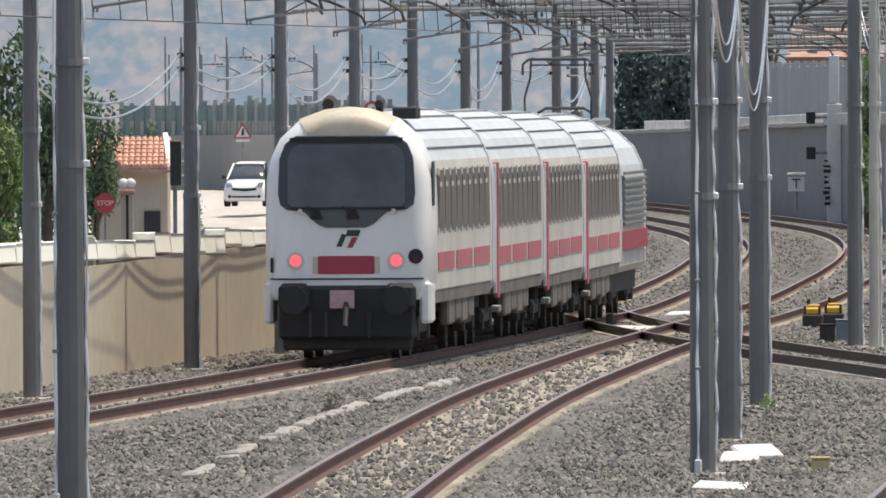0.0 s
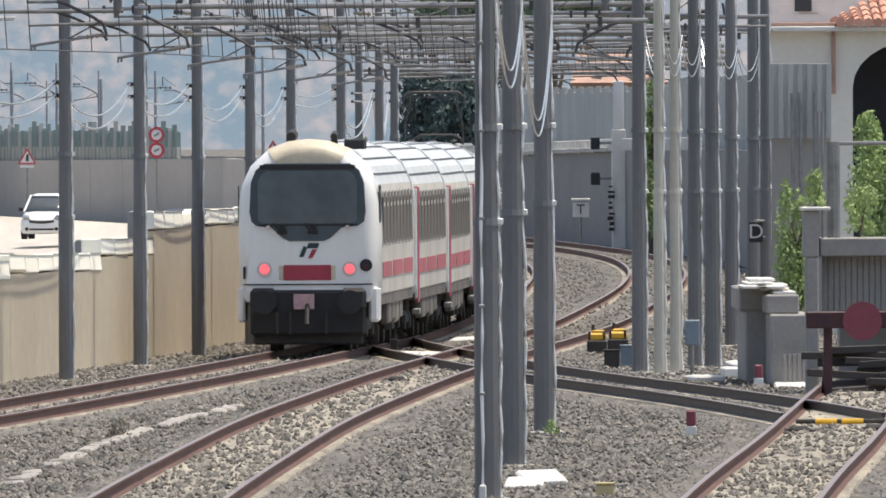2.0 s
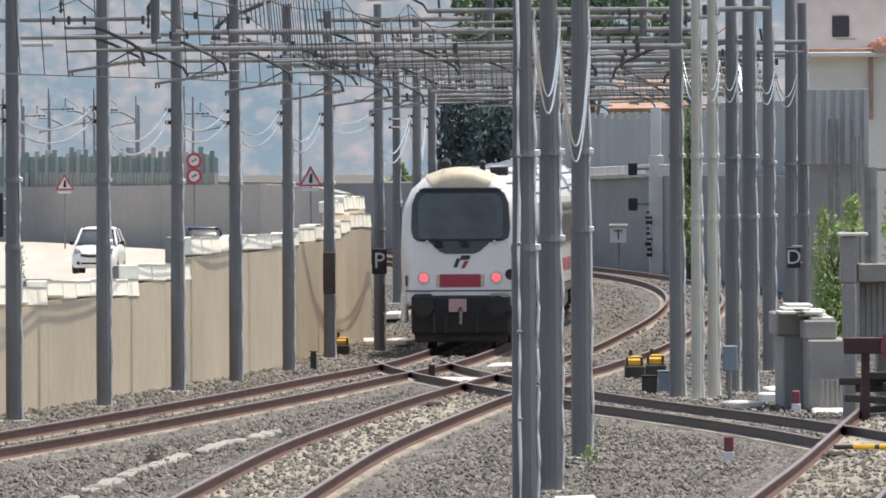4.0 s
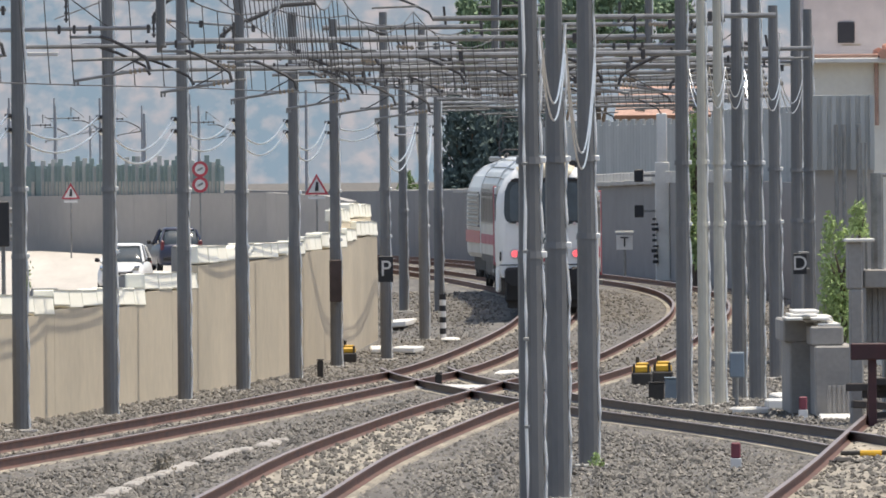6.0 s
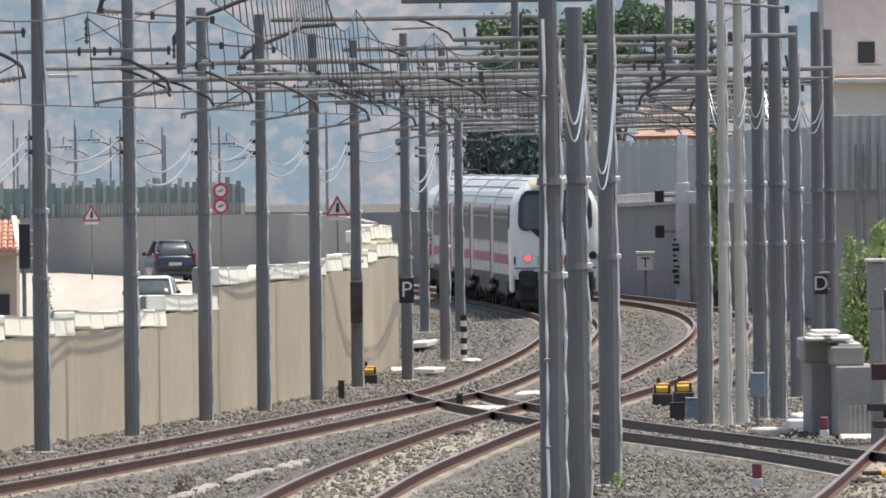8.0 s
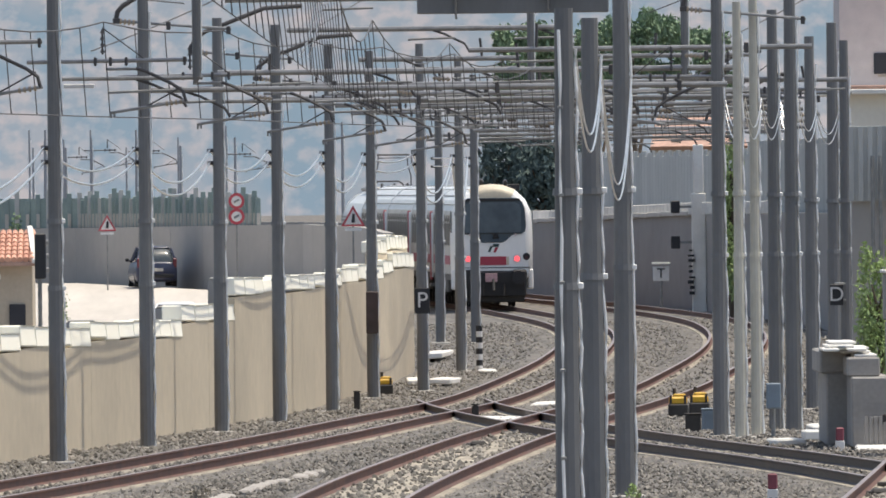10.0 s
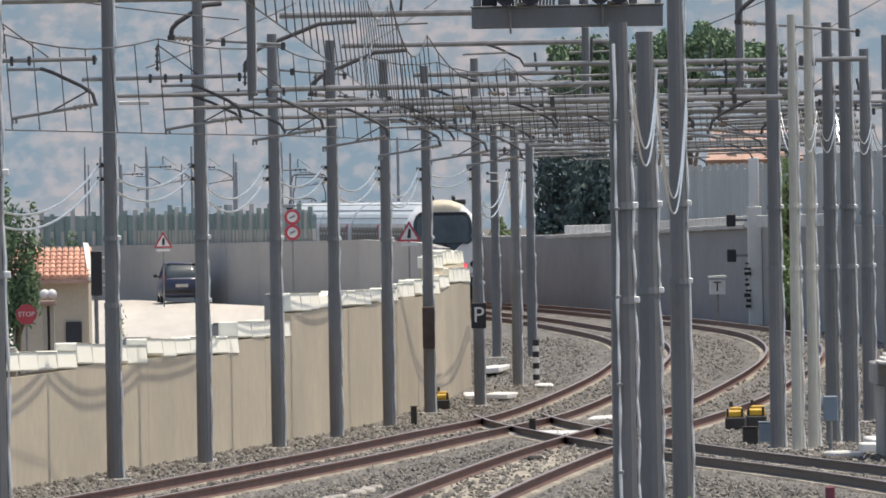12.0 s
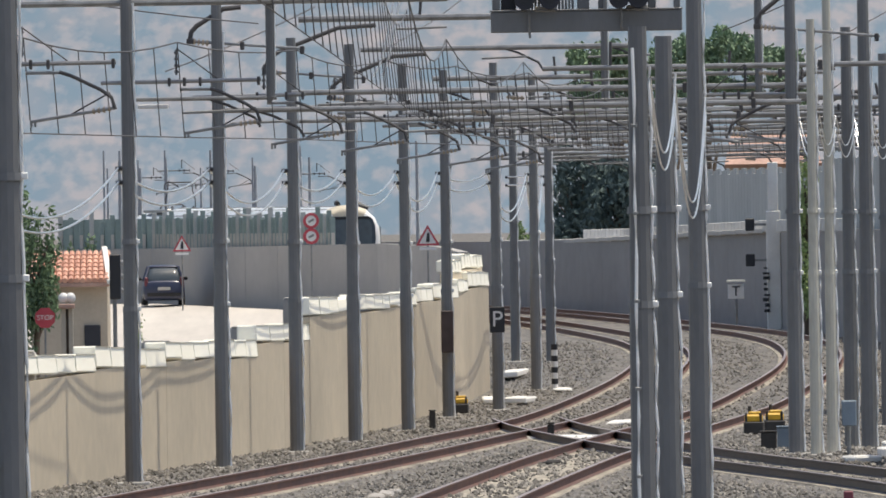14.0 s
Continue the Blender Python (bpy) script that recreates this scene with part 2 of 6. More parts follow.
# ---- ground, road, distance ----
def land():
    bm = B()
    ys = [-300, 0, 120, 160] + list(range(180, 560, 10)) + [560, 600, 650, 690, 710, 730, 800, 1000, 1500, 2500, 4800]
    xs = [-2500, -600, -120, -40, -15, -9.6, -9, -3.2, 0, 5, 15, 40, 120, 600, 2500]
    def level(x, y):
        z = gz(y) - 0.24
        if 490 <= y <= 710:
            road = 0.08 - 0.0152 * (715 - y)
            z = {-15: -1.3, -9.6: -1.6, -9: road - 0.4, -3.2: road - 0.4}.get(x, z)
        return z

    grid = [[bm.verts.new((x, y, level(x, y))) for x in xs] for y in ys]
    for r, s in zip(grid, grid[1:]):
        for i in range(len(xs) - 1):
            bm.faces.new((r[i], r[i + 1], s[i + 1], s[i]))
    tagged(part("ground", bm, M_GROUND), "grey gravel and dry earth round the tracks", "ground", kind="structure")
    bm = B()
    lo, hi = [bm.verts.new(p) for p in ((-9.4, 480, -3.49), (-1.2, 480, -3.49), (-1.0, 712, 0.04), (-9.5, 752, 0.32), (-24, 762, 0.36))], []
    for v in lo:
        hi.append(bm.verts.new(v.co + Vector((0, 0, -0.3))))
    bm.faces.new(lo)
    bm.faces.new(hi[::-1])
    for k in range(5):
        bm.faces.new((lo[k], hi[k], hi[(k + 1) % 5], lo[(k + 1) % 5]))
    tagged(part("road", bm, M_ROAD), "pale road behind the stepped wall, sun glare put into its colour", "road", kind="structure")


def hill_material():
    m = bpy.data.materials.new("haze_tinted_hillside")
    m.use_nodes = True
    n, l = m.node_tree.nodes, m.node_tree.links
    b = n["Principled BSDF"]
    b.inputs["Roughness"].default_value = 1.0
    co = n.new("ShaderNodeTexCoord")
    mp = n.new("ShaderNodeMapping")
    mp.inputs["Scale"].default_value = (1, 0.04, 1.3)
    l.new(co.outputs["Object"], mp.inputs[0])
    big, mid = n.new("ShaderNodeTexNoise"), n.new("ShaderNodeTexNoise")
    big.inputs["Scale"].default_value, mid.inputs["Scale"].default_value = 0.075, 0.34
    big.inputs["Detail"].default_value, mid.inputs["Detail"].default_value = 3, 5
    l.new(mp.outputs[0], big.inputs[0])
    l.new(mp.outputs[0], mid.inputs[0])
    # Haze over the hill is painted here, as pale and bluish colours.
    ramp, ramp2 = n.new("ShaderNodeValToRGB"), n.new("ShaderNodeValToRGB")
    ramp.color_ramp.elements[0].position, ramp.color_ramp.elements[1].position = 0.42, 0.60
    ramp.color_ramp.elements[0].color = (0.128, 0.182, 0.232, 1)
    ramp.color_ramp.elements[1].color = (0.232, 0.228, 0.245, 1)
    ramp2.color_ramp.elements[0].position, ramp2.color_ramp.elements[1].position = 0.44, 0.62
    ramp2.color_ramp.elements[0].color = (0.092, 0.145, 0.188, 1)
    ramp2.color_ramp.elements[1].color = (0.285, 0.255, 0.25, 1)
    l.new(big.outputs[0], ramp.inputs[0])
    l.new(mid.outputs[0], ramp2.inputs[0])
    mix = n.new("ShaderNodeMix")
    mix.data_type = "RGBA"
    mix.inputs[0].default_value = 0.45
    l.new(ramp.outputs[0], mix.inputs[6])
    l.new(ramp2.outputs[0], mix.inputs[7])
    l.new(mix.outputs[2], b.inputs["Base Color"])
    return m


def hills():
    """Long hillside far behind everything; the haze is put into its colours."""
    bm = B()
    nx, ny = 120, 14
    rows = []
    for j in range(ny):
        row = []
        for i in range(nx):
            x = -900 + 1800 * i / (nx - 1)
            f = j / (ny - 1)
            y = 2400 + 900 * f
            z = -3 + 130 * f ** 1.1 * (0.85 + 0.25 * noise.noise((x * 0.004, f, 3))) + 6 * f * noise.noise((x * 0.02, y * 0.01, 0))
            row.append(bm.verts.new((x, y, z)))
        rows.append(row)
    for r, s in zip(rows, rows[1:]):
        for i in range(nx - 1):
            bm.faces.new((r[i], r[i + 1], s[i + 1], s[i]))
    tagged(smooth(part("backdrop", bm, hill_material())), "blue and tan hillside far away, haze put into its colours", "hill", kind="structure")


# ---- tracks ----
PLAN_A = [(-9.80, 200.0), (-6.90, 240.3), (-5.21, 260.7), (-3.45, 281.4), (-1.92, 302.4), (-0.51, 323.3), (0.61, 343.1), (1.45, 360.2), (2.19, 374.3), (3.00, 388.5), (3.82, 406.1), (4.70, 427.9), (5.68, 452.0), (6.73, 476.5), (7.55, 500.0), (8.14, 522.4), (8.40, 543.4), (8.33, 563.2), (7.90, 582.3), (7.37, 601.4), (6.81, 620.7), (6.20, 640.3), (5.50, 660.1), (4.10, 690.0), (2.00, 727.0), (-0.90, 765.0), (-4.40, 800.0), (-10.40, 850.0), (-17.50, 900.0), (-26.00, 950.0)]
PLAN_B = [(-1.75, 180.0), (-1.20, 200.0), (-0.58, 222.2), (0.24, 246.5), (0.88, 266.1), (1.95, 290.7), (2.43, 300.8), (3.38, 322.9), (4.54, 347.1), (5.08, 360.1), (7.21, 403.2), (8.52, 427.7), (9.70, 454.5), (10.94, 480.7), (12.03, 507.3), (12.72, 533.9), (12.91, 564.9), (12.40, 592.4), (11.31, 619.8), (10.00, 652.1), (7.80, 700.0), (5.20, 740.0), (2.00, 780.0), (-5.50, 850.0), (-13.00, 900.0)]
PLAN_C = [(4.60, 180.0), (6.20, 213.0), (7.05, 230.2), (7.86, 244.4), (8.79, 262.9), (9.72, 282.0), (10.85, 305.3)]
PLAN_D = [(9.10, 271.0), (8.81, 277.7), (7.78, 294.1), (6.85, 306.5), (5.87, 319.3), (4.90, 341.1), (4.10, 363.5), (3.45, 384.4), (3.17, 403.2)]
LINE_A = curve_through(PLAN_A)


def offset_line(line, d, dz=0.0):
    out = []
    for i, p in enumerate(line):
        t = line[min(i + 1, len(line) - 1)] - line[max(i - 1, 0)]
        s = Vector((t.y, -t.x, 0)).normalized()
        out.append(p + s * d + Vector((0, 0, dz)))
    return out


def sweep(bm, line, profile):
    rings = []
    for i, p in enumerate(line):
        t = line[min(i + 1, len(line) - 1)] - line[max(i - 1, 0)]
        s = Vector((t.y, -t.x, 0)).normalized()
        rings.append([bm.verts.new(p + s * a + Vector((0, 0, b))) for a, b in profile])
    n = len(profile)
    for q, w in zip(rings, rings[1:]):
        for k in range(n):
            bm.faces.new((q[k], q[(k + 1) % n], w[(k + 1) % n], w[k]))
    bm.faces.new(rings[0][::-1])
    bm.faces.new(rings[-1])


RAIL = [(-0.075, -0.172), (0.075, -0.172), (0.075, -0.16), (0.012, -0.14), (0.012, -0.045), (0.037, -0.03), (0.037, -0.004), (-0.037, -0.004), (-0.037, -0.03), (-0.012, -0.045), (-0.012, -0.14), (-0.075, -0.16)]


def track(label, line, gauge, steel, fill):
    root = thing("railway_track", label, "railway track", kind="structure")
    for d in (-gauge / 2, gauge / 2):
        bm = B()
        sweep(bm, offset_line(line, d), RAIL)
        r = part("rail", bm, steel, root)
        bm = B()
        sweep(bm, offset_line(line, d), [(-0.036, -0.003), (0.036, -0.003), (0.030, 0.0), (-0.030, 0.0)])
        part("rail_head", bm, M_RAILTOP, r, "polished upper face of the rail")
    if fill:
        bm = B()
        sweep(bm, [p for p in line if p.y < 335], [(-gauge / 2 + 0.14, -0.24), (gauge / 2 - 0.14, -0.24), (gauge / 2 - 0.16, -0.145), (-gauge / 2 + 0.16, -0.145)])
        part("infill", bm, fill, root, "pale fines packed between the rails")
    for d in (-gauge / 2, gauge / 2):
        bm = B()
        sweep(bm, offset_line(line, d), [(-0.24, -0.25), (0.24, -0.25), (0.2, -0.165), (-0.2, -0.165)])
        part("fines_strip", bm, M_SAND, root, "pale fines along the rail foot")
    bm = B()
    sweep(bm, line, [(-2.1, -0.25), (2.1, -0.25), (1.35, -0.19), (-1.35, -0.19)])
    part("ballast_bed", bm, M_GROUND, root, "grey crushed stone bed")
    return root




# ---- stepped wall ----
WALL = [(-9.44, 241.7), (-7.22, 279.3), (-5.22, 313.4), (-3.77, 334.5), (-2.35, 361.4), (-1.21, 381.8), (-0.05, 405.1), (0.98, 432.2), (1.98, 454.0), (2.81, 477.8)]
STEPS = [(241.7, 299.3, 2.27, 2.02, 0.3), (299.3, 316.1, 2.02, 1.86, 0.3), (316.1, 322.5, 2.0, 1.93, 0.33), (322.5, 331.4, 1.93, 1.85, 0.33), (331.4, 338.9, 1.96, 1.89, 0.31),
         (338.9, 347.8, 1.89, 1.82, 0.29), (347.8, 358.5, 1.84, 1.75, 0.3), (358.5, 367.3, 2.06, 2.0, 0.33), (367.3, 376.2, 2.0, 1.94, 0.32), (376.2, 387.1, 2.48, 2.43, 0.35),
         (387.1, 394.9, 2.36, 2.38, 0.25), (394.9, 410.6, 2.43, 2.34, 0.32), (410.6, 420.3, 2.37, 2.31, 0.27), (420.3, 427.3, 2.34, 2.3, 0.27), (427.3, 437.6, 2.42, 2.37, 0.33),
         (437.6, 452.3, 2.45, 2.37, 0.35), (452.3, 459.7, 2.47, 2.43, 0.28), (459.7, 477.8, 2.62, 2.55, 0.36)]
UPPER = [(452.3, 459.7, 2.97, 2.94, 0.31), (459.7, 477.8, 3.08, 3.0, 0.33)]


def wall_x(y):
    return float(np.interp(y, [w[1] for w in WALL], [w[0] for w in WALL]))


def stepped_wall():
    root = thing("wall_west", "stepped tan concrete retaining wall with white coping blocks", "wall", kind="structure")
    rnd = random.Random(4)
    for back, runs in ((0.0, STEPS), (-0.16, UPPER)):
        for y0, y1, za, zb, thick in runs:
            n = max(1, round((y1 - y0) / 10))
            for k in range(n):
                a, b = y0 + (y1 - y0) * k / n, y0 + (y1 - y0) * (k + 1) / n
                p, q = Vector((wall_x(a) + back, a, 0)), Vector((wall_x(b) + back, b, 0))
                d = q - p
                m = Matrix.Translation((p + q) / 2) @ Matrix.Rotation(math.atan2(-d.x, d.y), 4, "Z")
                bm = B()
                w = rnd.uniform(-0.003, 0.003)
                box(bm, -0.30, w, -d.length / 2 + 0.001, d.length / 2 - 0.001, -0.9, min(za, zb) - thick, 0.003, m)
                part("panel", bm, M_WALL, root)
            n = max(1, round((y1 - y0) / (2.6 if back else 4.0)))
            for k in range(n):
                a, b = y0 + (y1 - y0) * k / n, y0 + (y1 - y0) * (k + 1) / n
                ta, tb = za + (zb - za) * k / n, za + (zb - za) * (k + 1) / n
                p, q = Vector((wall_x(a) + back, a, (ta))), Vector((wall_x(b) + back, b, tb))
                d = q - p
                m = Matrix.Translation((p + q) / 2) @ Matrix.Rotation(math.atan2(-d.x, d.y) + rnd.uniform(-0.001, 0.001), 4, "Z") @ Matrix.Rotation(math.atan2(tb - ta, d.y), 4, "X")
                bm = B()
                z = rnd.uniform(-0.02, 0.02)
                box(bm, -0.40, 0.018 + rnd.uniform(-0.008, 0.008), -d.length / 2 + (0.22 if back else 0.03), d.length / 2 - 0.03, -thick - 0.015 + rnd.uniform(-0.03, 0.02), z, 0.025)
                for v in bm.verts:
                    if v.co.x > 0:
                        v.co.x -= 0.05 * (v.co.z + thick) / thick
                bm.transform(m)
                part("coping_block", bm, M_COPING, root, "bright white coping block")
    bm = B()
    line = [Vector((wall_x(y) - 0.16, y, 0)) for y in (242, 279, 310, 335, 362, 386, 406, 426, 447, 476.7)]
    sweep(bm, line, [(-0.1, -0.7), (0.1, -0.7), (0.1, 1.45), (-0.1, 1.45)])
    part("core", bm, M_WALL, root)


# ---- poles and overhead line ----
def insulator(bm, a, b, r=0.055, n=5):
    a, b = Vector(a), Vector(b)
    rod(bm, a, b, r * 0.45, n=6)
    for k in range(n):
        c = a.lerp(b, (k + 0.5) / n)
        d = (b - a).normalized() * 0.02
        rod(bm, c - d, c + d, r, r * 0.7, n=8)


def pole(x, y, h=7.9, r=0.12, material=None, arm=2.6, arm_z=6.45, lean=1, label="", arms=True, collar=3.0):
    """A stepped tubular mast: base, lower and upper shaft, collars, cap and its brackets."""
    material = material or M_POLE
    z0 = gz(y) - 0.22
    root = thing("catenary_mast", label or "tall grey steel catenary mast beside the track", "mast", Matrix.Translation((x, y, z0)), group="catenary masts")
    bm = B()
    rod(bm, (0, 0, -0.3), (0, 0, collar), r * 1.12, r * 1.06, n=12)
    part("lower_shaft", bm, material, root)
    bm = B()
    rod(bm, (0, 0, collar), (0, 0, h), r * 0.98, r * 0.80, n=12)
    part("upper_shaft", bm, material, root)
    for z in (collar, collar + 1.15):
        bm = B()
        rod(bm, (0, 0, z - 0.05), (0, 0, z + 0.04), r * 1.15, r * 1.08, n=12)
        part("collar", bm, material, root)
        bm = B()
        box(bm, r * 0.95, r * 1.5, -0.05, 0.03, z - 0.04, z + 0.04, 0.01)
        part("clamp", bm, M_CONDUIT, root, "small bright clamp")
    bm = B()
    box(bm, -0.3, 0.3, -0.3, 0.3, -0.3, 0.03, 0.02)
    part("footing", bm, M_BLOCK, root, "pale concrete footing")
    bm = B()
    hose(bm, [(0.012 + r * (1.12 if k * h / 24 < collar else 0.96) + 0.012 * math.sin(k * 1.7 + x), -0.02, 0.05 + k * h * 0.92 / 24) for k in range(25)], 0.024, 6)
    part("earth_conduit", bm, M_CONDUIT, root, "thin bright earthing conduit")
    if arms:
        cantilever(root, arm_z - z0, lean, arm)
    return root


def cantilever(root, z, s, arm=2.2):
    """Bracket tube with its messenger insulator, knee stay and registration arm; s is the side it reaches to."""
    bm = B()
    rod(bm, (-0.45 * s, 0, z), (arm * s, 0, z + 0.02), 0.036, n=8)
    a = part("cantilever_arm", bm, M_STEEL, root)
    bm = B()
    insulator(bm, (0.85 * s, 0, z + 0.12), (0.85 * s, 0, z + 0.56), 0.045, 4)
    part("insulator", bm, M_WIRE, a, "dark post insulator")
    for q in (0.72, 0.98, 1.25, arm - 0.05):
        bm = B()
        box(bm, q * s - 0.022, q * s + 0.03, -0.05, 0.05, z - 0.075, z + 0.075, 0.01)
        part("clamp", bm, M_WIRE, a, "dark clamp")
    bm = B()
    rod(bm, (0.9 * s, 0.03, z - 0.13), (1.5 * s, 0.03, z - 0.13), 0.026, n=6)
    part("tie_tube", bm, M_STEEL, a)
    bm = B()
    hose(bm, [(1.42 * s, 0, z - 0.12), (1.6 * s, 0, z - 0.18), (2.05 * s, 0, z - 0.40), (2.22 * s, 0, z - 0.52), (2.27 * s, 0, z - 0.70)], 0.032, 6)
    part("knee_tube", bm, M_WIRE, a, "dark bent knee tube")
    bm = B()
    rod(bm, (2.30 * s, 0, z - 0.68), (0.98 * s, 0, z - 0.88), 0.026, n=6)
    rod(bm, (0.98 * s, 0, z - 0.86), (0.98 * s, 0, z - 0.97), 0.022, n=5)
    rod(bm, (1.04 * s, 0, z - 0.86), (1.04 * s, 0, z - 0.96), 0.022, n=5)
    part("steady_arm", bm, M_STEEL, a)
    bm = B()
    insulator(bm, (2.22 * s, 0, z - 0.695), (1.90 * s, 0, z - 0.74), 0.05, 4)
    part("insulator", bm, M_INSUL, a, "ribbed brown insulator")
    bm = B()
    rod(bm, (1.55 * s, 0, z - 0.80), (2.2 * s, 0, z - 0.45), 0.014, n=5)
    part("stay", bm, M_WIRE, a)
    bm = B()
    rod(bm, (0.85 * s, 0, z + 0.58), (1.55 * s, 0, z + 0.05), 0.012, n=5)
    part("stay", bm, M_WIRE, a)


HOOK = ((1.0, 1.0), (0.66, 0.95), (0.30, 0.60), (0.13, 0.44), (0.03, 0.26), (0.0, 0.0))


def hooked_bracket(xa, za, xb, zb, y, tube, fall):
    """A dark tube that leaves a mast at b, bends down to a and carries an insulated tube there."""
    root = thing("hooked_bracket", "dark bent bracket tube with an insulated grey arm", "bracket", group="hooked brackets")
    bm = B()
    hose(bm, [(xa + (xb - xa) * f, y, za + (zb - za) * g) for f, g in HOOK], 0.045, 8)
    part("bent_tube", bm, M_WIRE, root)
    bm = B()
    box(bm, xa - 0.06, xa + 0.08, y - 0.05, y + 0.05, za - 0.06, za + 0.04, 0.015)
    part("end_clamp", bm, M_WIRE, root)
    bm = B()
    rod(bm, (xa, y, za - 0.01), (xa + tube, y, za - fall), 0.028, n=7)
    part("arm_tube", bm, M_STEEL, root)
    bm = B()
    insulator(bm, (xa + 0.05, y, za - 0.012), (xa + 0.36, y, za - 0.015 - fall * 0.36 / tube), 0.062, 4)
    part("insulator", bm, M_INSUL, root, "ribbed brown insulator")
    for f in (0.45, 0.97):
        bm = B()
        box(bm, xa + tube * f - 0.03, xa + tube * f + 0.05, y - 0.04, y + 0.04, za - fall * f - 0.10, za - fall * f + 0.05, 0.01)
        part("clip", bm, M_WIRE, root)


LEFT = [(-4.20, 203.5, 9.5), (-6.34, 278.2, 9.2), (-4.32, 309.9, 8.9), (-2.95, 329.7, 8.6), (-1.73, 356.2, 8.17), (-0.62, 376.1, 8.28), (0.51, 399.2, 8.12), (1.51, 426.4, 8.2), (2.77, 439.2, 8.45), (4.00, 474.6, 8.25), (4.92, 531.7, 7.9), (3.89, 532.8, 7.7)]
BRACKETS = {1: 6.66, 2: 6.57, 3: 6.42, 4: 6.34, 5: 6.2, 6: 6.12, 7: 6.05}
RIGHT = [(3.15, 220.1, 0.14, M_POLE), (3.80, 241.3, 0.14, M_POLE), (4.67, 267.5, 0.135, M_POLE), (7.70, 338.3, 0.125, M_POLE), (8.01, 335.5, 0.095, M_POLELT), (8.39, 338.6, 0.095, M_POLELT), (8.98, 347.7, 0.12, M_POLE), (9.27, 345.8, 0.135, M_POLE), (10.94, 392.5, 0.13, M_POLE), (11.97, 411.1, 0.14, M_POLE), (11.95, 401.3, 0.12, M_POLE)]


def sag(p, q, drop, n=14):
    p, q = Vector(p), Vector(q)
    return [p.lerp(q, k / n) - Vector((0, 0, drop * 4 * (k / n) * (1 - k / n))) for k in range(n + 1)]


def catenary(line, zc, zm, dip, step, label, r=0.0095, parent=None):
    """Messenger, contact wire and droppers; line holds the supports (x, y)."""
    top, low = [], []
    for (xa, ya), (xb, yb) in zip(line, line[1:]):
        n = max(2, round((yb - ya) / step))
        for k in range(n):
            f = k / n
            d = dip * min(1.6, ((yb - ya) / 32) ** 2)
            top.append(Vector((xa + (xb - xa) * f, ya + (yb - ya) * f, zm - d * 4 * f * (1 - f))))
            low.append(Vector((xa + (xb - xa) * f + 0.1, ya + (yb - ya) * f, zc)))
    bm = B()
    hose(bm, low, r * 1.1, 4)
    if parent:
        w = part("contact_wire", bm, M_WIRE, parent)
    else:
        w = tagged(part("contact_wire", bm, M_WIRE), label, "wire")
    bm = B()
    hose(bm, top, r * 1.4, 4)
    part("messenger_wire", bm, M_WIRE, w)
    for p, q in zip(low, top):
        bm = B()
        rod(bm, p, q, r, n=4)
        part("dropper", bm, M_WIRE, w)
    return w


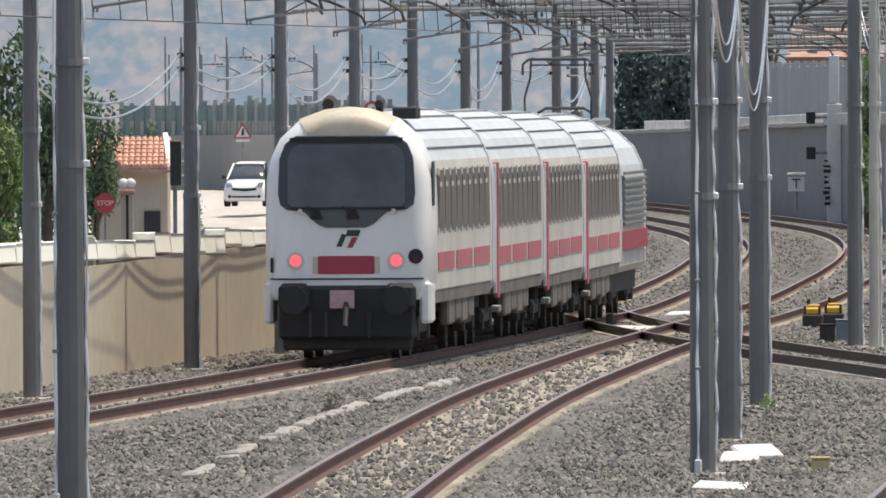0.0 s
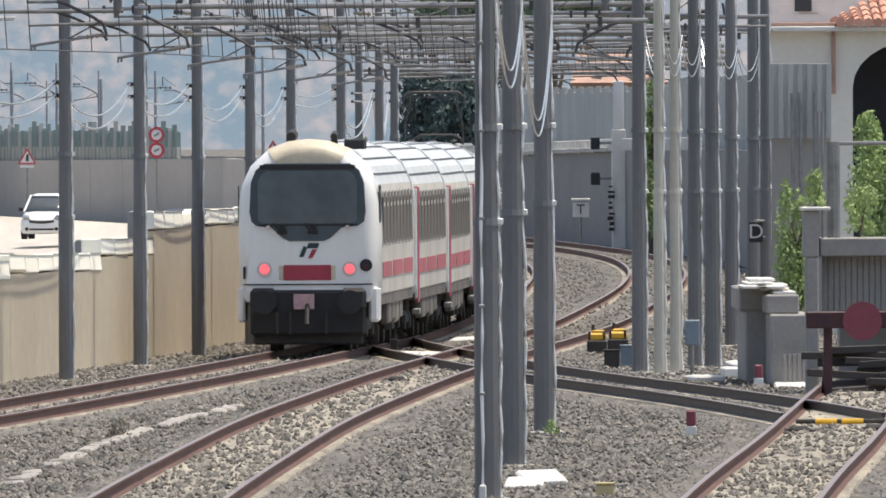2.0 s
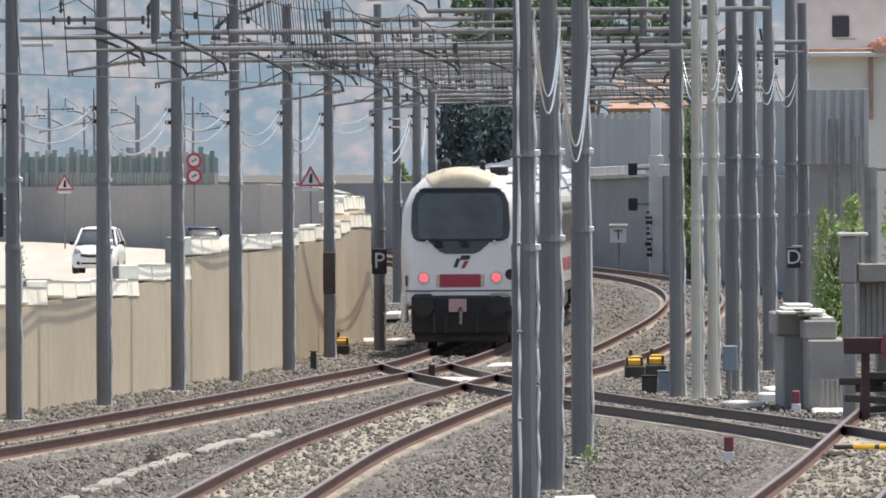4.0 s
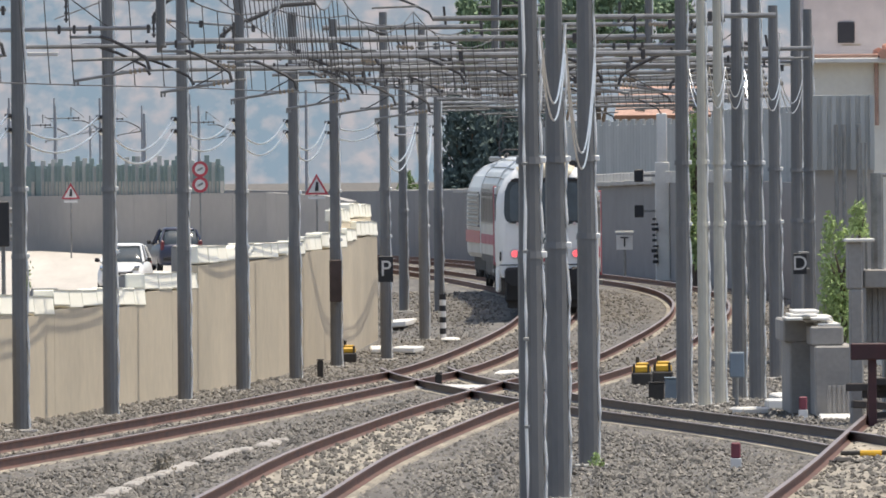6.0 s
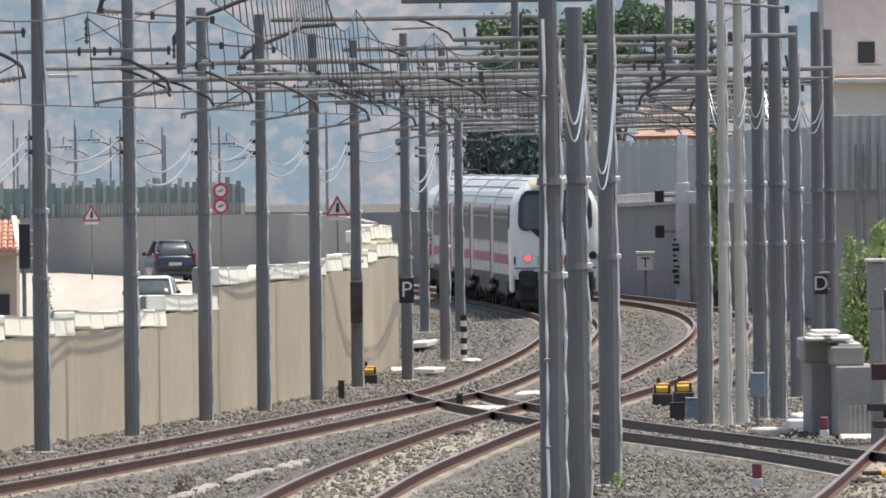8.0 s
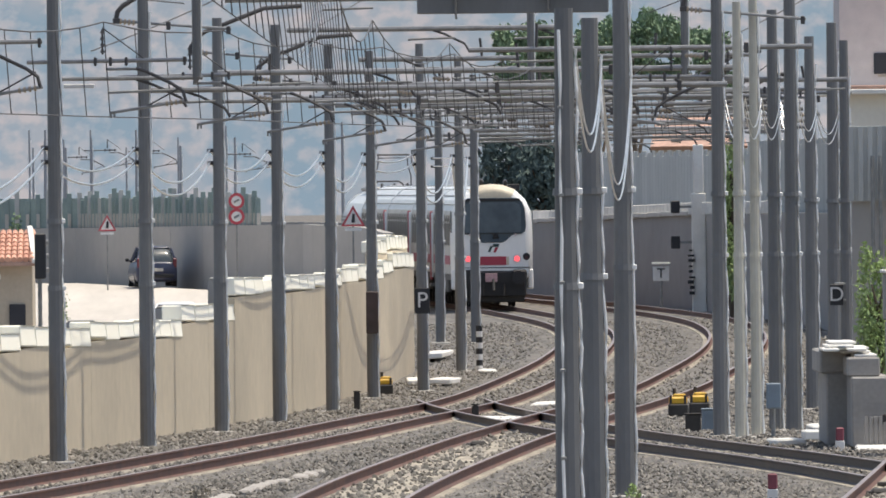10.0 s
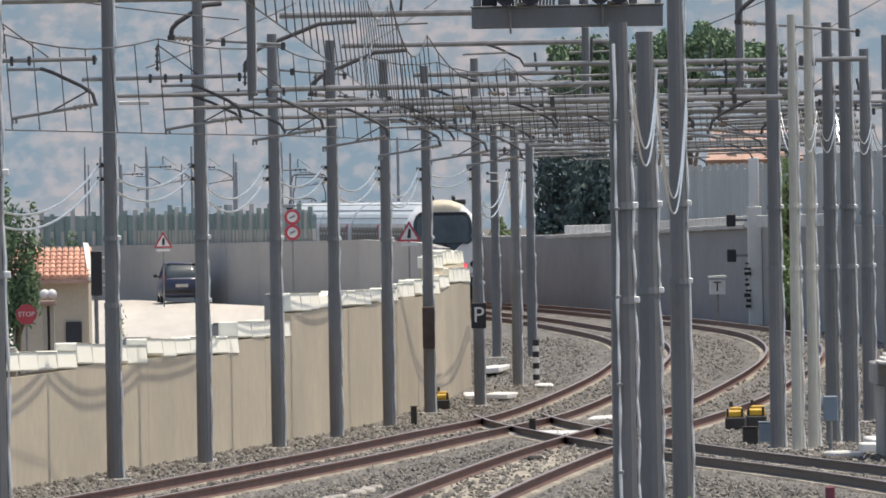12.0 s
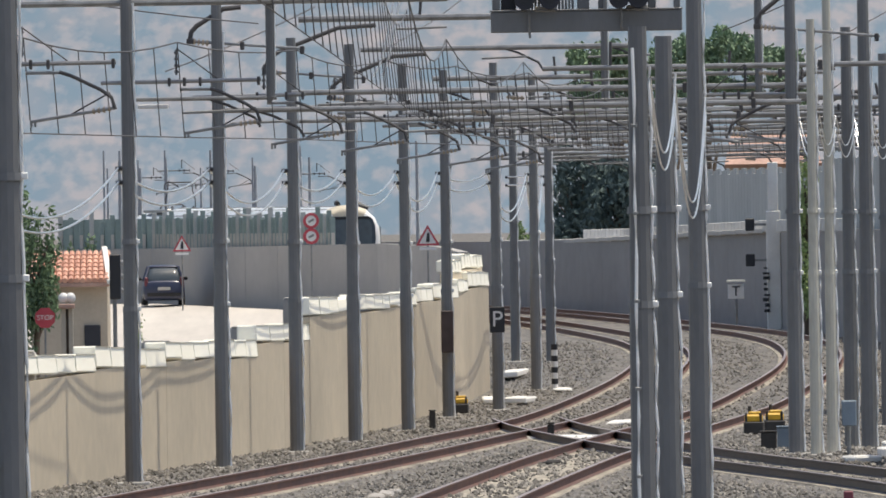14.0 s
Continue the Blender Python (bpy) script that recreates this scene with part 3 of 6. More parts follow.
def overhead():
    for i, (x, y, h) in enumerate(LEFT):
        if i == 0:
            pole(x, y, 9.5, 0.155, label="stout grey mast with a pale conduit up its side", arms=False, collar=3.9)
        else:
            pole(x, y, h, 0.12, arm=2.3 if i < 3 else 1.6, arm_z=BRACKETS.get(i, 6.0), arms=i in BRACKETS)
    for i, (x, y, r, m) in enumerate(RIGHT):
        pole(x, y, (6.78 if i == 0 else 6.85 if i == 1 else 9.5 if i == 2 else 8.6 if i % 2 else 8.1), r, m, arm=1.9, arm_z=6.35, lean=-1, arms=i in (3, 6, 8, 9),
             label="pale weathered mast in a close pair" if m is M_POLELT else "tall grey steel mast with a bright edge", collar=3.4)
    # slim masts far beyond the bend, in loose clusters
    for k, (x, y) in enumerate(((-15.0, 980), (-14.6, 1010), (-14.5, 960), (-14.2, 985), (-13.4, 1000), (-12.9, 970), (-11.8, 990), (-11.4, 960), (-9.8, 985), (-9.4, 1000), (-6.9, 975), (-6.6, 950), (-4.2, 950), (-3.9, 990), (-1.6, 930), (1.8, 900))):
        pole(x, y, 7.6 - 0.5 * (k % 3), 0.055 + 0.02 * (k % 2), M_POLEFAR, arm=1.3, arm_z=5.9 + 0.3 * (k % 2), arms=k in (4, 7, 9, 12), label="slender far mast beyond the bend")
    # conduits that run up the near masts
    for x, y, h, dx in ((3.15, 220, 6.4, -0.06), (-4.2, 203.5, 9.3, -0.165)):
        bm = B()
        root = thing("conduit", "thin bright metal conduit running up a mast", "conduit")
        hose(bm, [(x + dx + 0.008 * math.sin(k * 2.3), y - 0.17, gz(y) - 0.1 + k * h / 10) for k in range(11)], 0.024, 6)
        part("tube", bm, M_CONDUIT, root)
        for k in range(1, 6):
            bm = B()
            box(bm, x + dx - 0.035, x + dx + 0.035, y - 0.2, y - 0.12, gz(y) + k * h / 6, gz(y) + k * h / 6 + 0.04, 0.006)
            part("clip", bm, M_STEEL, root)
        bm = B()
        box(bm, x + dx - 0.045, x + dx + 0.045, y - 0.22, y - 0.12, gz(y) - 0.24, gz(y) - 0.02, 0.02)
        part("foot_box", bm, M_BLOCKTOP, root, "pale junction box at the foot")
    # feeder cables slung from mast to mast
    for (x0, y0, _), (x1, y1, _) in zip(LEFT[1:], LEFT[2:]):
        for dz in (0.0, 0.24):
            bm = B()
            hose(bm, sag((x0 - 0.17, y0, 4.87 + dz), (x1 - 0.17, y1, 4.87 + dz), 0.8 * min(1.6, ((y1 - y0) / 31) ** 1.5), 24), 0.02, 6)
            tagged(part("feeder_cable", bm, M_CABLE), "bright sagging feeder cable slung between masts", "cable", "feeder cables")
            bm = B()
            insulator(bm, (x1 - 0.22, y1, 4.86 + dz), (x1 - 0.1, y1, 4.86 + dz), 0.045, 3)
            tagged(part("cable_clamp", bm, M_WIRE), "dark insulated clamp holding a feeder cable to its mast", "insulator")
    for k, ((x0, y0, *_), (x1, y1, *_)) in enumerate(zip(RIGHT, RIGHT[1:])):
        if k == 2:
            continue
        for dz in (0.0, 0.22):
            bm = B()
            hose(bm, sag((x0 + 0.15, y0, 5.72 + dz), (x1 + 0.15, y1, 5.72 + dz), (0.9, 1.55)[k] if k < 2 else 0.55, 24), 0.013 if k < 2 else 0.011, 6)
            tagged(part("feeder_cable", bm, M_CABLE), "bright sagging feeder cable slung between masts", "cable", "feeder cables")
    # contact wire, messenger and droppers over each line
    a = [(-9.4, 238.0), (-5.9, 278.2), (-3.45, 309.9), (-1.5, 329.7), (0.1, 356.2), (1.6, 376.1), (3.3, 399.2)] + [(p.x, p.y) for p in LINE_A if 425 < p.y < 650][::14]
    catenary(a, 5.62, 7.25, 0.28, 4.6, "thin contact wire above the main track")
    b = [(0.35, 205.0), (0.95, 255.0), (2.4, 300.8), (4.5, 347.1), (7.2, 403.2), (9.7, 454.5), (12.0, 507.3), (12.9, 564.9)]
    w = catenary(b, 5.42, 6.75, 0.30, 6.0, "thin contact wire above the second track", 0.007)
    b = [(-0.92, 50.0), (-0.50, 100.0), (-0.05, 155.0), (0.35, 205.0)]
    catenary(b, 5.42, 6.75, 0.30, 4.2, "", 0.0042, w)
    # bent brackets at the mast tops
    for row in ((-3.44, 7.45, -2.5, 8.05, 329.7, 2.1, 0.18), (-2.37, 7.21, -0.05, 8.13, 376.1, 2.1, 0.19), (-1.10, 6.77, 1.05, 7.70, 399.2, 1.7, 0.16), (2.0, 6.2, 3.0, 6.6, 439.2, 1.5, 0.05),
                (7.08, 7.64, 7.75, 8.2, 338.3, 2.3, 0.23), (8.42, 6.32, 9.9, 7.2, 392.5, 1.85, 0.02), (5.3, 6.35, 6.5, 6.9, 456.0, 1.6, 0.08), (10.0, 6.3, 11.0, 6.8, 411.1, 1.7, 0.06)):
        hooked_bracket(*row)
    # pale twin down-leads that hang near a mast
    for dx in (0.0, 0.13):
        bm = B()
        hose(bm, [(0.36 + dx, 399.0, 8.98), (0.22 + dx, 399.0, 8.2), (0.08 + dx, 399.0, 7.6), (-0.12 + dx * 1.5, 399.0, 7.22)], 0.03, 6)
        tagged(part("down_lead", bm, M_CONDUIT), "pale cable lead hanging from the overhead line", "cable", "down leads")
    # thin guy wires across the upper spans
    for p, q in (((-6.2, 309.9, 8.15), (-2.2, 330, 7.75)), ((-3.9, 330, 6.9), (-1.2, 345, 8.2)), ((0.3, 399, 7.9), (2.0, 426, 9.2)), ((8.0, 420, 8.3), (11.0, 420, 9.6)), ((9.2, 420, 7.4), (13.0, 425, 9.3))):
        bm = B()
        hose(bm, sag(p, q, 0.05, 6), 0.013, 5)
        tagged(part("guy_wire", bm, M_WIRE), "thin guy wire across the masts", "wire", "guy wires")


def portal(x0, x1, y, z, posts=(), r=0.055, fittings=True):
    root = thing("portal_beam", "horizontal grey steel beam spanning the tracks", "beam", group="portal beams")
    bm = B()
    rod(bm, (x0, y, z), (x1, y, z), r, n=8)
    part("beam", bm, M_STEEL, root)
    rnd = random.Random(int(y * 10 + z * 100))
    if fittings:
        n = max(1, int((x1 - x0) / 1.5))
        for k in range(n):
            x = x0 + (x1 - x0) * (k + rnd.uniform(0.2, 0.8)) / n
            kind = rnd.randrange(4)
            bm = B()
            if kind == 0:
                rod(bm, (x, y, z + 0.03), (x + rnd.uniform(-0.05, 0.05), y, z + rnd.uniform(0.3, 0.55)), 0.03, n=6)
                part("stub_post", bm, M_WIRE, root)
            elif kind == 1:
                insulator(bm, (x, y, z - 0.14), (x + 0.34, y, z - 0.17), 0.055, 4)
                part("insulator", bm, M_INSUL, root, "ribbed brown insulator")
            elif kind == 2:
                box(bm, x - 0.04, x + 0.04, y - 0.08, y + 0.08, z - 0.11, z + 0.09, 0.012)
                part("clamp", bm, M_WIRE, root)
            else:
                hose(bm, [(x, y, z - 0.02), (x + 0.3, y, z - 0.12), (x + 0.75, y, z - 0.34), (x + 0.85, y, z - 0.5)], 0.028, 6)
                part("knee_tube", bm, M_WIRE, root)
            if kind in (0, 3):
                bm = B()
                rod(bm, (x - 0.5, y - 0.1, z - 0.24), (x + rnd.uniform(0.5, 1.0), y - 0.1, z - 0.21), 0.024, n=6)
                part("tie_tube", bm, M_STEEL, root)
    for x in posts:
        bm = B()
        rod(bm, (x, y, z + 2.2), (x, y, z - 0.15), 0.072, n=10)
        part("drop_post", bm, M_POLE, root, "short post hanging from the beam")
        bm = B()
        rod(bm, (x + 0.085, y - 0.02, z + 2.1), (x + 0.085, y - 0.02, z - 0.1), 0.014, n=5)
        part("earth_conduit", bm, M_CONDUIT, root)


def portals():
    spec = [(-1.68, 8.20, 346.4, 6.57, (7.27,)), (-0.60, 8.89, 365.6, 6.41, (4.56,)), (0.50, 9.69, 392.3, 6.35, ()), (1.49, 10.89, 422.9, 6.33, (6.0,)), (2.76, 11.95, 436.6, 6.25, ()),
            (3.53, 12.55, 456.0, 6.17, ()), (3.99, 13.43, 472.5, 6.08, ()), (4.38, 13.84, 497.9, 5.99, ()), (4.90, 14.63, 529.6, 5.90, ()), (3.91, 14.65, 561.8, 5.85, ()), (3.00, 14.52, 601.0, 5.80, ())]
    for a, b, y, z, posts in spec:
        portal(a, b, y, z, posts)
    # tubes clamped to single masts
    for a, b, y, z, posts, r in ((-4.24, -1.76, 310.3, 6.28, (), 0.036), (-2.92, 7.7, 330.1, 6.17, (), 0.05), (-1.64, 8.9, 356.6, 6.07, (), 0.04), (-1.66, 2.34, 376.5, 8.28, (), 0.07), (-0.40, 5.55, 399.6, 7.82, (), 0.06),
                                 (1.25, 5.05, 426.8, 7.33, (), 0.06), (3.0, 5.34, 439.6, 7.17, (), 0.05), (3.12, 9.68, 345.2, 6.95, (), 0.05), (5.92, 9.0, 365.2, 6.94, (), 0.045), (7.2, 12.0, 400.2, 6.60, (), 0.05)):
        portal(a, b, y, z, posts, r)
    portal(-6.3, 1.2, 310.0, 7.94, (), 0.06, False)
    # a post that hangs from that upper beam
    root = thing("drop_post", "grey post hanging down from the upper beam", "post")
    bm = B()
    rod(bm, (-1.86, 310.15, 9.2), (-1.86, 310.15, 6.30), 0.075, n=12)
    part("shaft", bm, M_POLE, root)
    bm = B()
    rod(bm, (-1.86, 310.15, 6.30), (-1.90, 310.15, 6.18), 0.075, 0.03, n=12)
    part("toe", bm, M_POLE, root)
    bm = B()
    rod(bm, (-1.775, 310.12, 9.0), (-1.775, 310.12, 6.4), 0.012, n=5)
    part("earth_conduit", bm, M_CONDUIT, root)
    bm = B()
    box(bm, -4.15, -3.62, 310.18, 310.22, 6.12, 6.19, 0.01)
    tagged(part("number_board", bm, M_SIGNW), "small pale blank board under a bracket tube", "sign")


def signal_gantry():
    root = thing("signal_gantry", "grey box beam carrying black colour-light signal heads", "signal gantry")
    bm = B()
    box(bm, 1.40, 3.78, 224.8, 225.2, 6.55, 6.81, 0.01)
    part("beam", bm, M_POLE, root)
    bm = B()
    box(bm, 1.39, 3.79, 224.78, 225.22, 6.81, 6.83, 0.004)
    part("flange", bm, M_POLE, root)
    for x, w in ((1.42, 0.1), (2.48, 0.15), (2.74, 0.06), (3.36, 0.1), (3.68, 0.08)):
        bm = B()
        box(bm, x, x + w, 224.9, 225.1, 6.83, 7.9, 0.01)
        part("rail_post", bm, M_POLE, root)
    for k in range(16):
        bm = B()
        x = 1.78 + 0.042 * k
        box(bm, x, x + 0.03, 225.12, 225.14, 6.83, 7.7)
        part("slat", bm, M_STEEL, root)
    bm = B()
    box(bm, 1.53, 1.72, 225.0, 225.1, 6.83, 7.6, 0.01)
    part("cover_plate", bm, M_SIGNB, root)
    for x, dx in ((1.978, 0.155), (3.118, 0.118)):
        bm = B()
        box(bm, x - 0.30, x + 0.30, 224.86, 224.98, 6.97, 7.6, 0.03)
        h = part("signal_head", bm, M_SIGNB, root, "black signal head")
        bm = B()
        box(bm, x - 0.03, x + 0.24, 224.80, 224.9, 6.80, 6.87, 0.01)
        part("foot_bracket", bm, M_BLOCK, h)
        for q in (-dx, dx):
            bm = B()
            rod(bm, (x + q, 224.86, 6.955), (x + q, 224.55, 6.955), 0.125, 0.125, n=24)
            k = part("lamp_hood", bm, M_DARK, h)
            bm = B()
            rod(bm, (x + q, 224.55, 6.955), (x + q, 224.54, 6.955), 0.062, n=20)
            part("lens", bm, M_SIGNB, k)
    for x, z in ((1.87, 6.48), (3.02, 6.58)):
        bm = B()
        hose(bm, [(x, 224.74, 6.9), (x + 0.01, 224.74, 6.75), (x + 0.005, 224.76, 6.6), (x + 0.015, 224.78, z)], 0.016, 6)
        part("lead", bm, M_STEEL, root, "pale cable lead")


# ---- train ----
SECTION = [(-1.30, 1.0), (-1.40, 1.15), (-1.41, 2.25), (-1.39, 3.0), (-1.33, 3.3), (-1.16, 3.66), (-0.82, 3.97), (-0.40, 4.12), (0, 4.16), (0.40, 4.12), (0.82, 3.97), (1.16, 3.66), (1.33, 3.3), (1.39, 3.0), (1.41, 2.25), (1.40, 1.15), (1.30, 1.0)]
COACH = 17.5


def shell(bm, y0, y1, sec, close=True):
    a = [bm.verts.new((x, y0, z)) for x, z in sec]
    b = [bm.verts.new((x, y1, z)) for x, z in sec]
    n = len(sec)
    for k in range(n - 1):
        bm.faces.new((a[k], a[k + 1], b[k + 1], b[k]))
    if close:
        bm.faces.new((a[-1], a[0], b[0], b[-1]))
        bm.faces.new(a[::-1])
        bm.faces.new(b)


def bogie(root, y):
    bm = B()
    for x in (-1.02, 1.02):
        box(bm, x - 0.09, x + 0.09, y - 1.6, y + 1.6, 0.42, 0.68, 0.03)
        for dy in (-1.28, 1.28):
            box(bm, x - 0.12, x + 0.12, y + dy - 0.18, y + dy + 0.18, 0.30, 0.62, 0.03)
        rod(bm, (x, y, 0.6), (x, y, 0.95), 0.14, n=10)
    box(bm, -1.0, 1.0, y - 0.25, y + 0.25, 0.45, 0.75, 0.03)
    b = part("bogie", bm, M_UNDER, root)
    for dy in (-1.28, 1.28):
        bm = B()
        for x in (-0.75, 0.75):
            rod(bm, (x - 0.065, y + dy, 0.46), (x + 0.065, y + dy, 0.46), 0.455, n=20)
        rod(bm, (-0.95, y + dy, 0.46), (0.95, y + dy, 0.46), 0.08, n=8)
        part("wheelset", bm, M_UNDER, b)


def side_bits(root, y0, y1, doors, light=False):
    """Window strip, red bands, doors and ribs on both sides."""
    for s in (-1, 1):
        bm = B()
        n = 9
        span = (y1 - y0 - 1.9) / n
        vs = [(1.412, y0 + 0.95, 2.12), (1.412, y1 - 0.95, 2.12), (1.40, y1 - 0.95, 3.14), (1.40, y0 + 0.95, 3.14)]
        f = [bm.verts.new(((p[0] + 0.008) * s, p[1], p[2])) for p in vs]
        bm.faces.new(f if s > 0 else f[::-1])
        band = part("window_band", bm, M_BAND, root, "long brown-tinted strip of windows")
        for k in range(n):
            a = y0 + 0.95 + k * span
            bm = B()
            box(bm, min(1.40 * s, 1.4225 * s), max(1.40 * s, 1.4225 * s), a + 0.22, a + span - 0.22, 2.2, 3.02, 0.002)
            p = part("pane", bm, M_BAND, band)
            bm = B()
            box(bm, min(1.40 * s, 1.4255 * s), max(1.40 * s, 1.4255 * s), a + 0.30, a + span * 0.55, 2.86, 2.94)
            part("vent", bm, M_DIRTY, p, "small pale opening light")
            bm = B()
            box(bm, min(1.40 * s, 1.4245 * s), max(1.40 * s, 1.4245 * s), a - 0.16, a + 0.16, 3.05, 3.17)
            part("upper_clip", bm, M_DIRTY, band)
            bm = B()
            box(bm, min(1.40 * s, 1.4245 * s), max(1.40 * s, 1.4245 * s), a - 0.12, a + 0.12, 2.07, 2.16)
            part("lower_clip", bm, M_DIRTY, band)
        for k in range(3):
            a = y0 + 0.6 + k * (y1 - y0 - 1.2) / 3
            bm = B()
            box(bm, min(1.40 * s, 1.418 * s), max(1.40 * s, 1.418 * s), a + 0.3, a + (y1 - y0 - 1.2) / 3 - 0.35, 1.46, 1.76)
            part("red_band", bm, M_REDSIDE, root, "dark red livery band")
        for y in doors:
            bm = B()
            box(bm, min(1.36 * s, 1.455 * s), max(1.36 * s, 1.455 * s), y - 0.24, y + 0.24, 0.86, 3.26, 0.02)
            d = part("door", bm, M_REDSIDE, root, "narrow red passenger door")
            bm = B()
            box(bm, min(1.43 * s, 1.462 * s), max(1.43 * s, 1.462 * s), y - 0.15, y + 0.15, 2.15, 2.95, 0.02)
            part("door_pane", bm, M_PANE, d)
            bm = B()
            box(bm, min(1.36 * s, 1.425 * s), max(1.36 * s, 1.425 * s), y - 0.40, y - 0.24, 0.95, 3.22, 0.01)
            part("door_seal", bm, M_ROOF, d, "pale door frame")
            bm = B()
            box(bm, min(1.30 * s, 1.47 * s), max(1.30 * s, 1.47 * s), y - 0.38, y + 0.38, 0.62, 0.74, 0.02)
            part("door_step", bm, M_STEEL, d)
        for k in range(4):
            bm = B()
            a = y0 + 4.4 + k * (y1 - y0 - 8.8) / 4
            box(bm, min(1.18 * s, 1.36 * s), max(1.18 * s, 1.36 * s), a + 0.1, a + (y1 - y0 - 8.8) / 4 - 0.15, 0.50 + 0.06 * (k % 2), 1.02, 0.04)
            part("equipment_box", bm, M_SKIRT, root, "grimy equipment box below the floor")
        bm = B()
        box(bm, min(1.2 * s, 1.385 * s), max(1.2 * s, 1.385 * s), y0 + 0.4, y1 - 0.4, 0.92, 1.14)
        part("sole_bar", bm, M_SKIRT, root)


def roof_ribs(root, y0, y1):
    for zi in ((1.25, 3.50), (1.02, 3.80), (0.72, 4.02), (0.36, 4.135)):
        for s in (-1, 1):
            bm = B()
            rod(bm, (zi[0] * s, y0, zi[1] + 0.012), (zi[0] * s, y1, zi[1] + 0.012), 0.017, n=5)
            part("roof_rib", bm, M_POLE, root)


def coach():
    """A long carriage; its origin lies on the rails at the middle."""
    h = COACH / 2 - 0.22
    root = thing("railway_carriage", "grey-white carriage with brown window strip and red bands", "carriage", group="carriages of the train")
    bm = B()
    shell(bm, -h, h, [p for p in SECTION if p[1] <= 3.31])
    part("body", bm, M_DIRTY, root)
    bm = B()
    shell(bm, -h, h, [p for p in SECTION if p[1] >= 3.29])
    part("roof", bm, M_ROOF, root, "ribbed silvery roof")
    roof_ribs(root, -h, h)
    for s in (-1, 1):
        bm = B()
        sec = [(x * 1.012, z + (0.03 if z > 2 else 0)) for x, z in SECTION]
        shell(bm, s * h - 0.16, s * h + 0.16, sec)
        part("end_rim", bm, M_ROOF, root, "pale rim round the carriage end")
        bm = B()
        box(bm, -0.75, 0.75, s * h, s * (h + 0.42), 1.05, 3.1, 0.05) if s > 0 else box(bm, -0.75, 0.75, -h - 0.42, -h, 1.05, 3.1, 0.05)
        part("gangway", bm, M_BLACK, root)
        bogie(root, s * 6.0)
    side_bits(root, -h, h, (-h + 0.75,))
    bm = B()
    box(bm, -1.0, 1.0, -h + 0.3, h - 0.3, 0.7, 1.0)
    part("underframe", bm, M_UNDER, root)
    return root


def cab_coach():
    root = thing("control_car", "white driving trailer with a wide dark windscreen and red tail lamps", "carriage", group="carriages of the train")
    h = COACH / 2 - 0.22
    nose = -h
    bm = B()
    shell(bm, nose + 1.3, h, [p for p in SECTION if p[1] <= 3.31])
    part("body", bm, M_DIRTY, root)
    bm = B()
    shell(bm, nose + 1.3, h, [p for p in SECTION if p[1] >= 3.29])
    part("roof", bm, M_ROOF, root, "ribbed silvery roof")
    roof_ribs(root, nose + 1.6, h)
    bm = B()
    rings = []
    for dy, f, fz in ((0.0, 0.80, 0.93), (0.03, 0.87, 0.955), (0.10, 0.93, 0.978), (0.24, 0.975, 0.995), (0.50, 1.005, 1.008), (1.5, 1.015, 1.012)):
        rings.append([bm.verts.new((x * (f if z > 1.2 else max(f, 0.9)), nose + dy, 1.0 + (z - 1.0) * fz)) for x, z in SECTION])
    for q, w in zip(rings, rings[1:]):
        for k in range(len(SECTION) - 1):
            bm.faces.new((q[k], q[k + 1], w[k + 1], w[k]))
    bm.faces.new(rings[0][::-1])
    cab = part("cab", bm, M_WHITE, root, "rounded glossy white cab")
    for p in cab.data.polygons:
        p.use_smooth = len(p.vertices) == 4
    # cream dome over the windscreen
    bm = B()
    ds = []
    for dy, f, fz in ((-0.012, 0.80, 0.93), (0.02, 0.87, 0.957), (0.09, 0.93, 0.981), (0.23, 0.975, 0.999), (0.52, 1.005, 1.013), (0.9, 1.012, 1.016)):
        ds.append([bm.verts.new((x * f * 1.004, nose + dy, 1.0 + (z - 1.0) * fz + 0.004)) for x, z in SECTION if z > 3.9])
    for q, w in zip(ds, ds[1:]):
        for k in range(len(q) - 1):
            bm.faces.new((q[k], q[k + 1], w[k + 1], w[k]))
    low = [bm.verts.new((x, nose - 0.012, 3.68)) for x in (-0.72, -0.36, 0, 0.36, 0.72)]
    for k in range(4):
        bm.faces.new((low[k], low[k + 1], ds[0][k + 1], ds[0][k]))
    bmesh.ops.recalc_face_normals(bm, faces=bm.faces[:])
    smooth(part("dome", bm, M_CREAM, cab, "sun-yellowed cream panel above the windscreen"))
    bm = B()
    scr = [(-1.17, 2.78), (-1.14, 3.36), (-1.04, 3.60), (-0.86, 3.73), (0.86, 3.73), (1.04, 3.60), (1.14, 3.36), (1.17, 2.78), (1.14, 2.58), (1.02, 2.50), (0.68, 2.46), (0.46, 2.26), (0.32, 2.20), (-0.36, 2.20), (-0.50, 2.26), (-0.72, 2.46), (-1.02, 2.50), (-1.13, 2.58)]
    f = [bm.verts.new((x, nose - 0.018 + 0.10 * max(0.0, abs(x) - 0.9), z)) for x, z in scr]
    g = [bm.verts.new((x * 0.985, nose - 0.035 + 0.10 * max(0.0, abs(x) - 0.9), 2.95 + (z - 2.95) * 0.985)) for x, z in scr]
    for k in range(len(scr)):
        bm.faces.new((f[k], f[(k + 1) % len(scr)], g[(k + 1) % len(scr)], g[k]))
    bm.faces.new(g)
    bmesh.ops.recalc_face_normals(bm, faces=bm.faces[:])
    ws = part("windscreen", bm, M_GLASS, cab, "broad dark windscreen")
    bm = B()
    box(bm, -0.14, 0.14, nose + 0.10, nose + 0.42, 4.06, 4.11, 0.012)
    part("roof_hatch", bm, M_DIRTY, cab)
    bm = B()
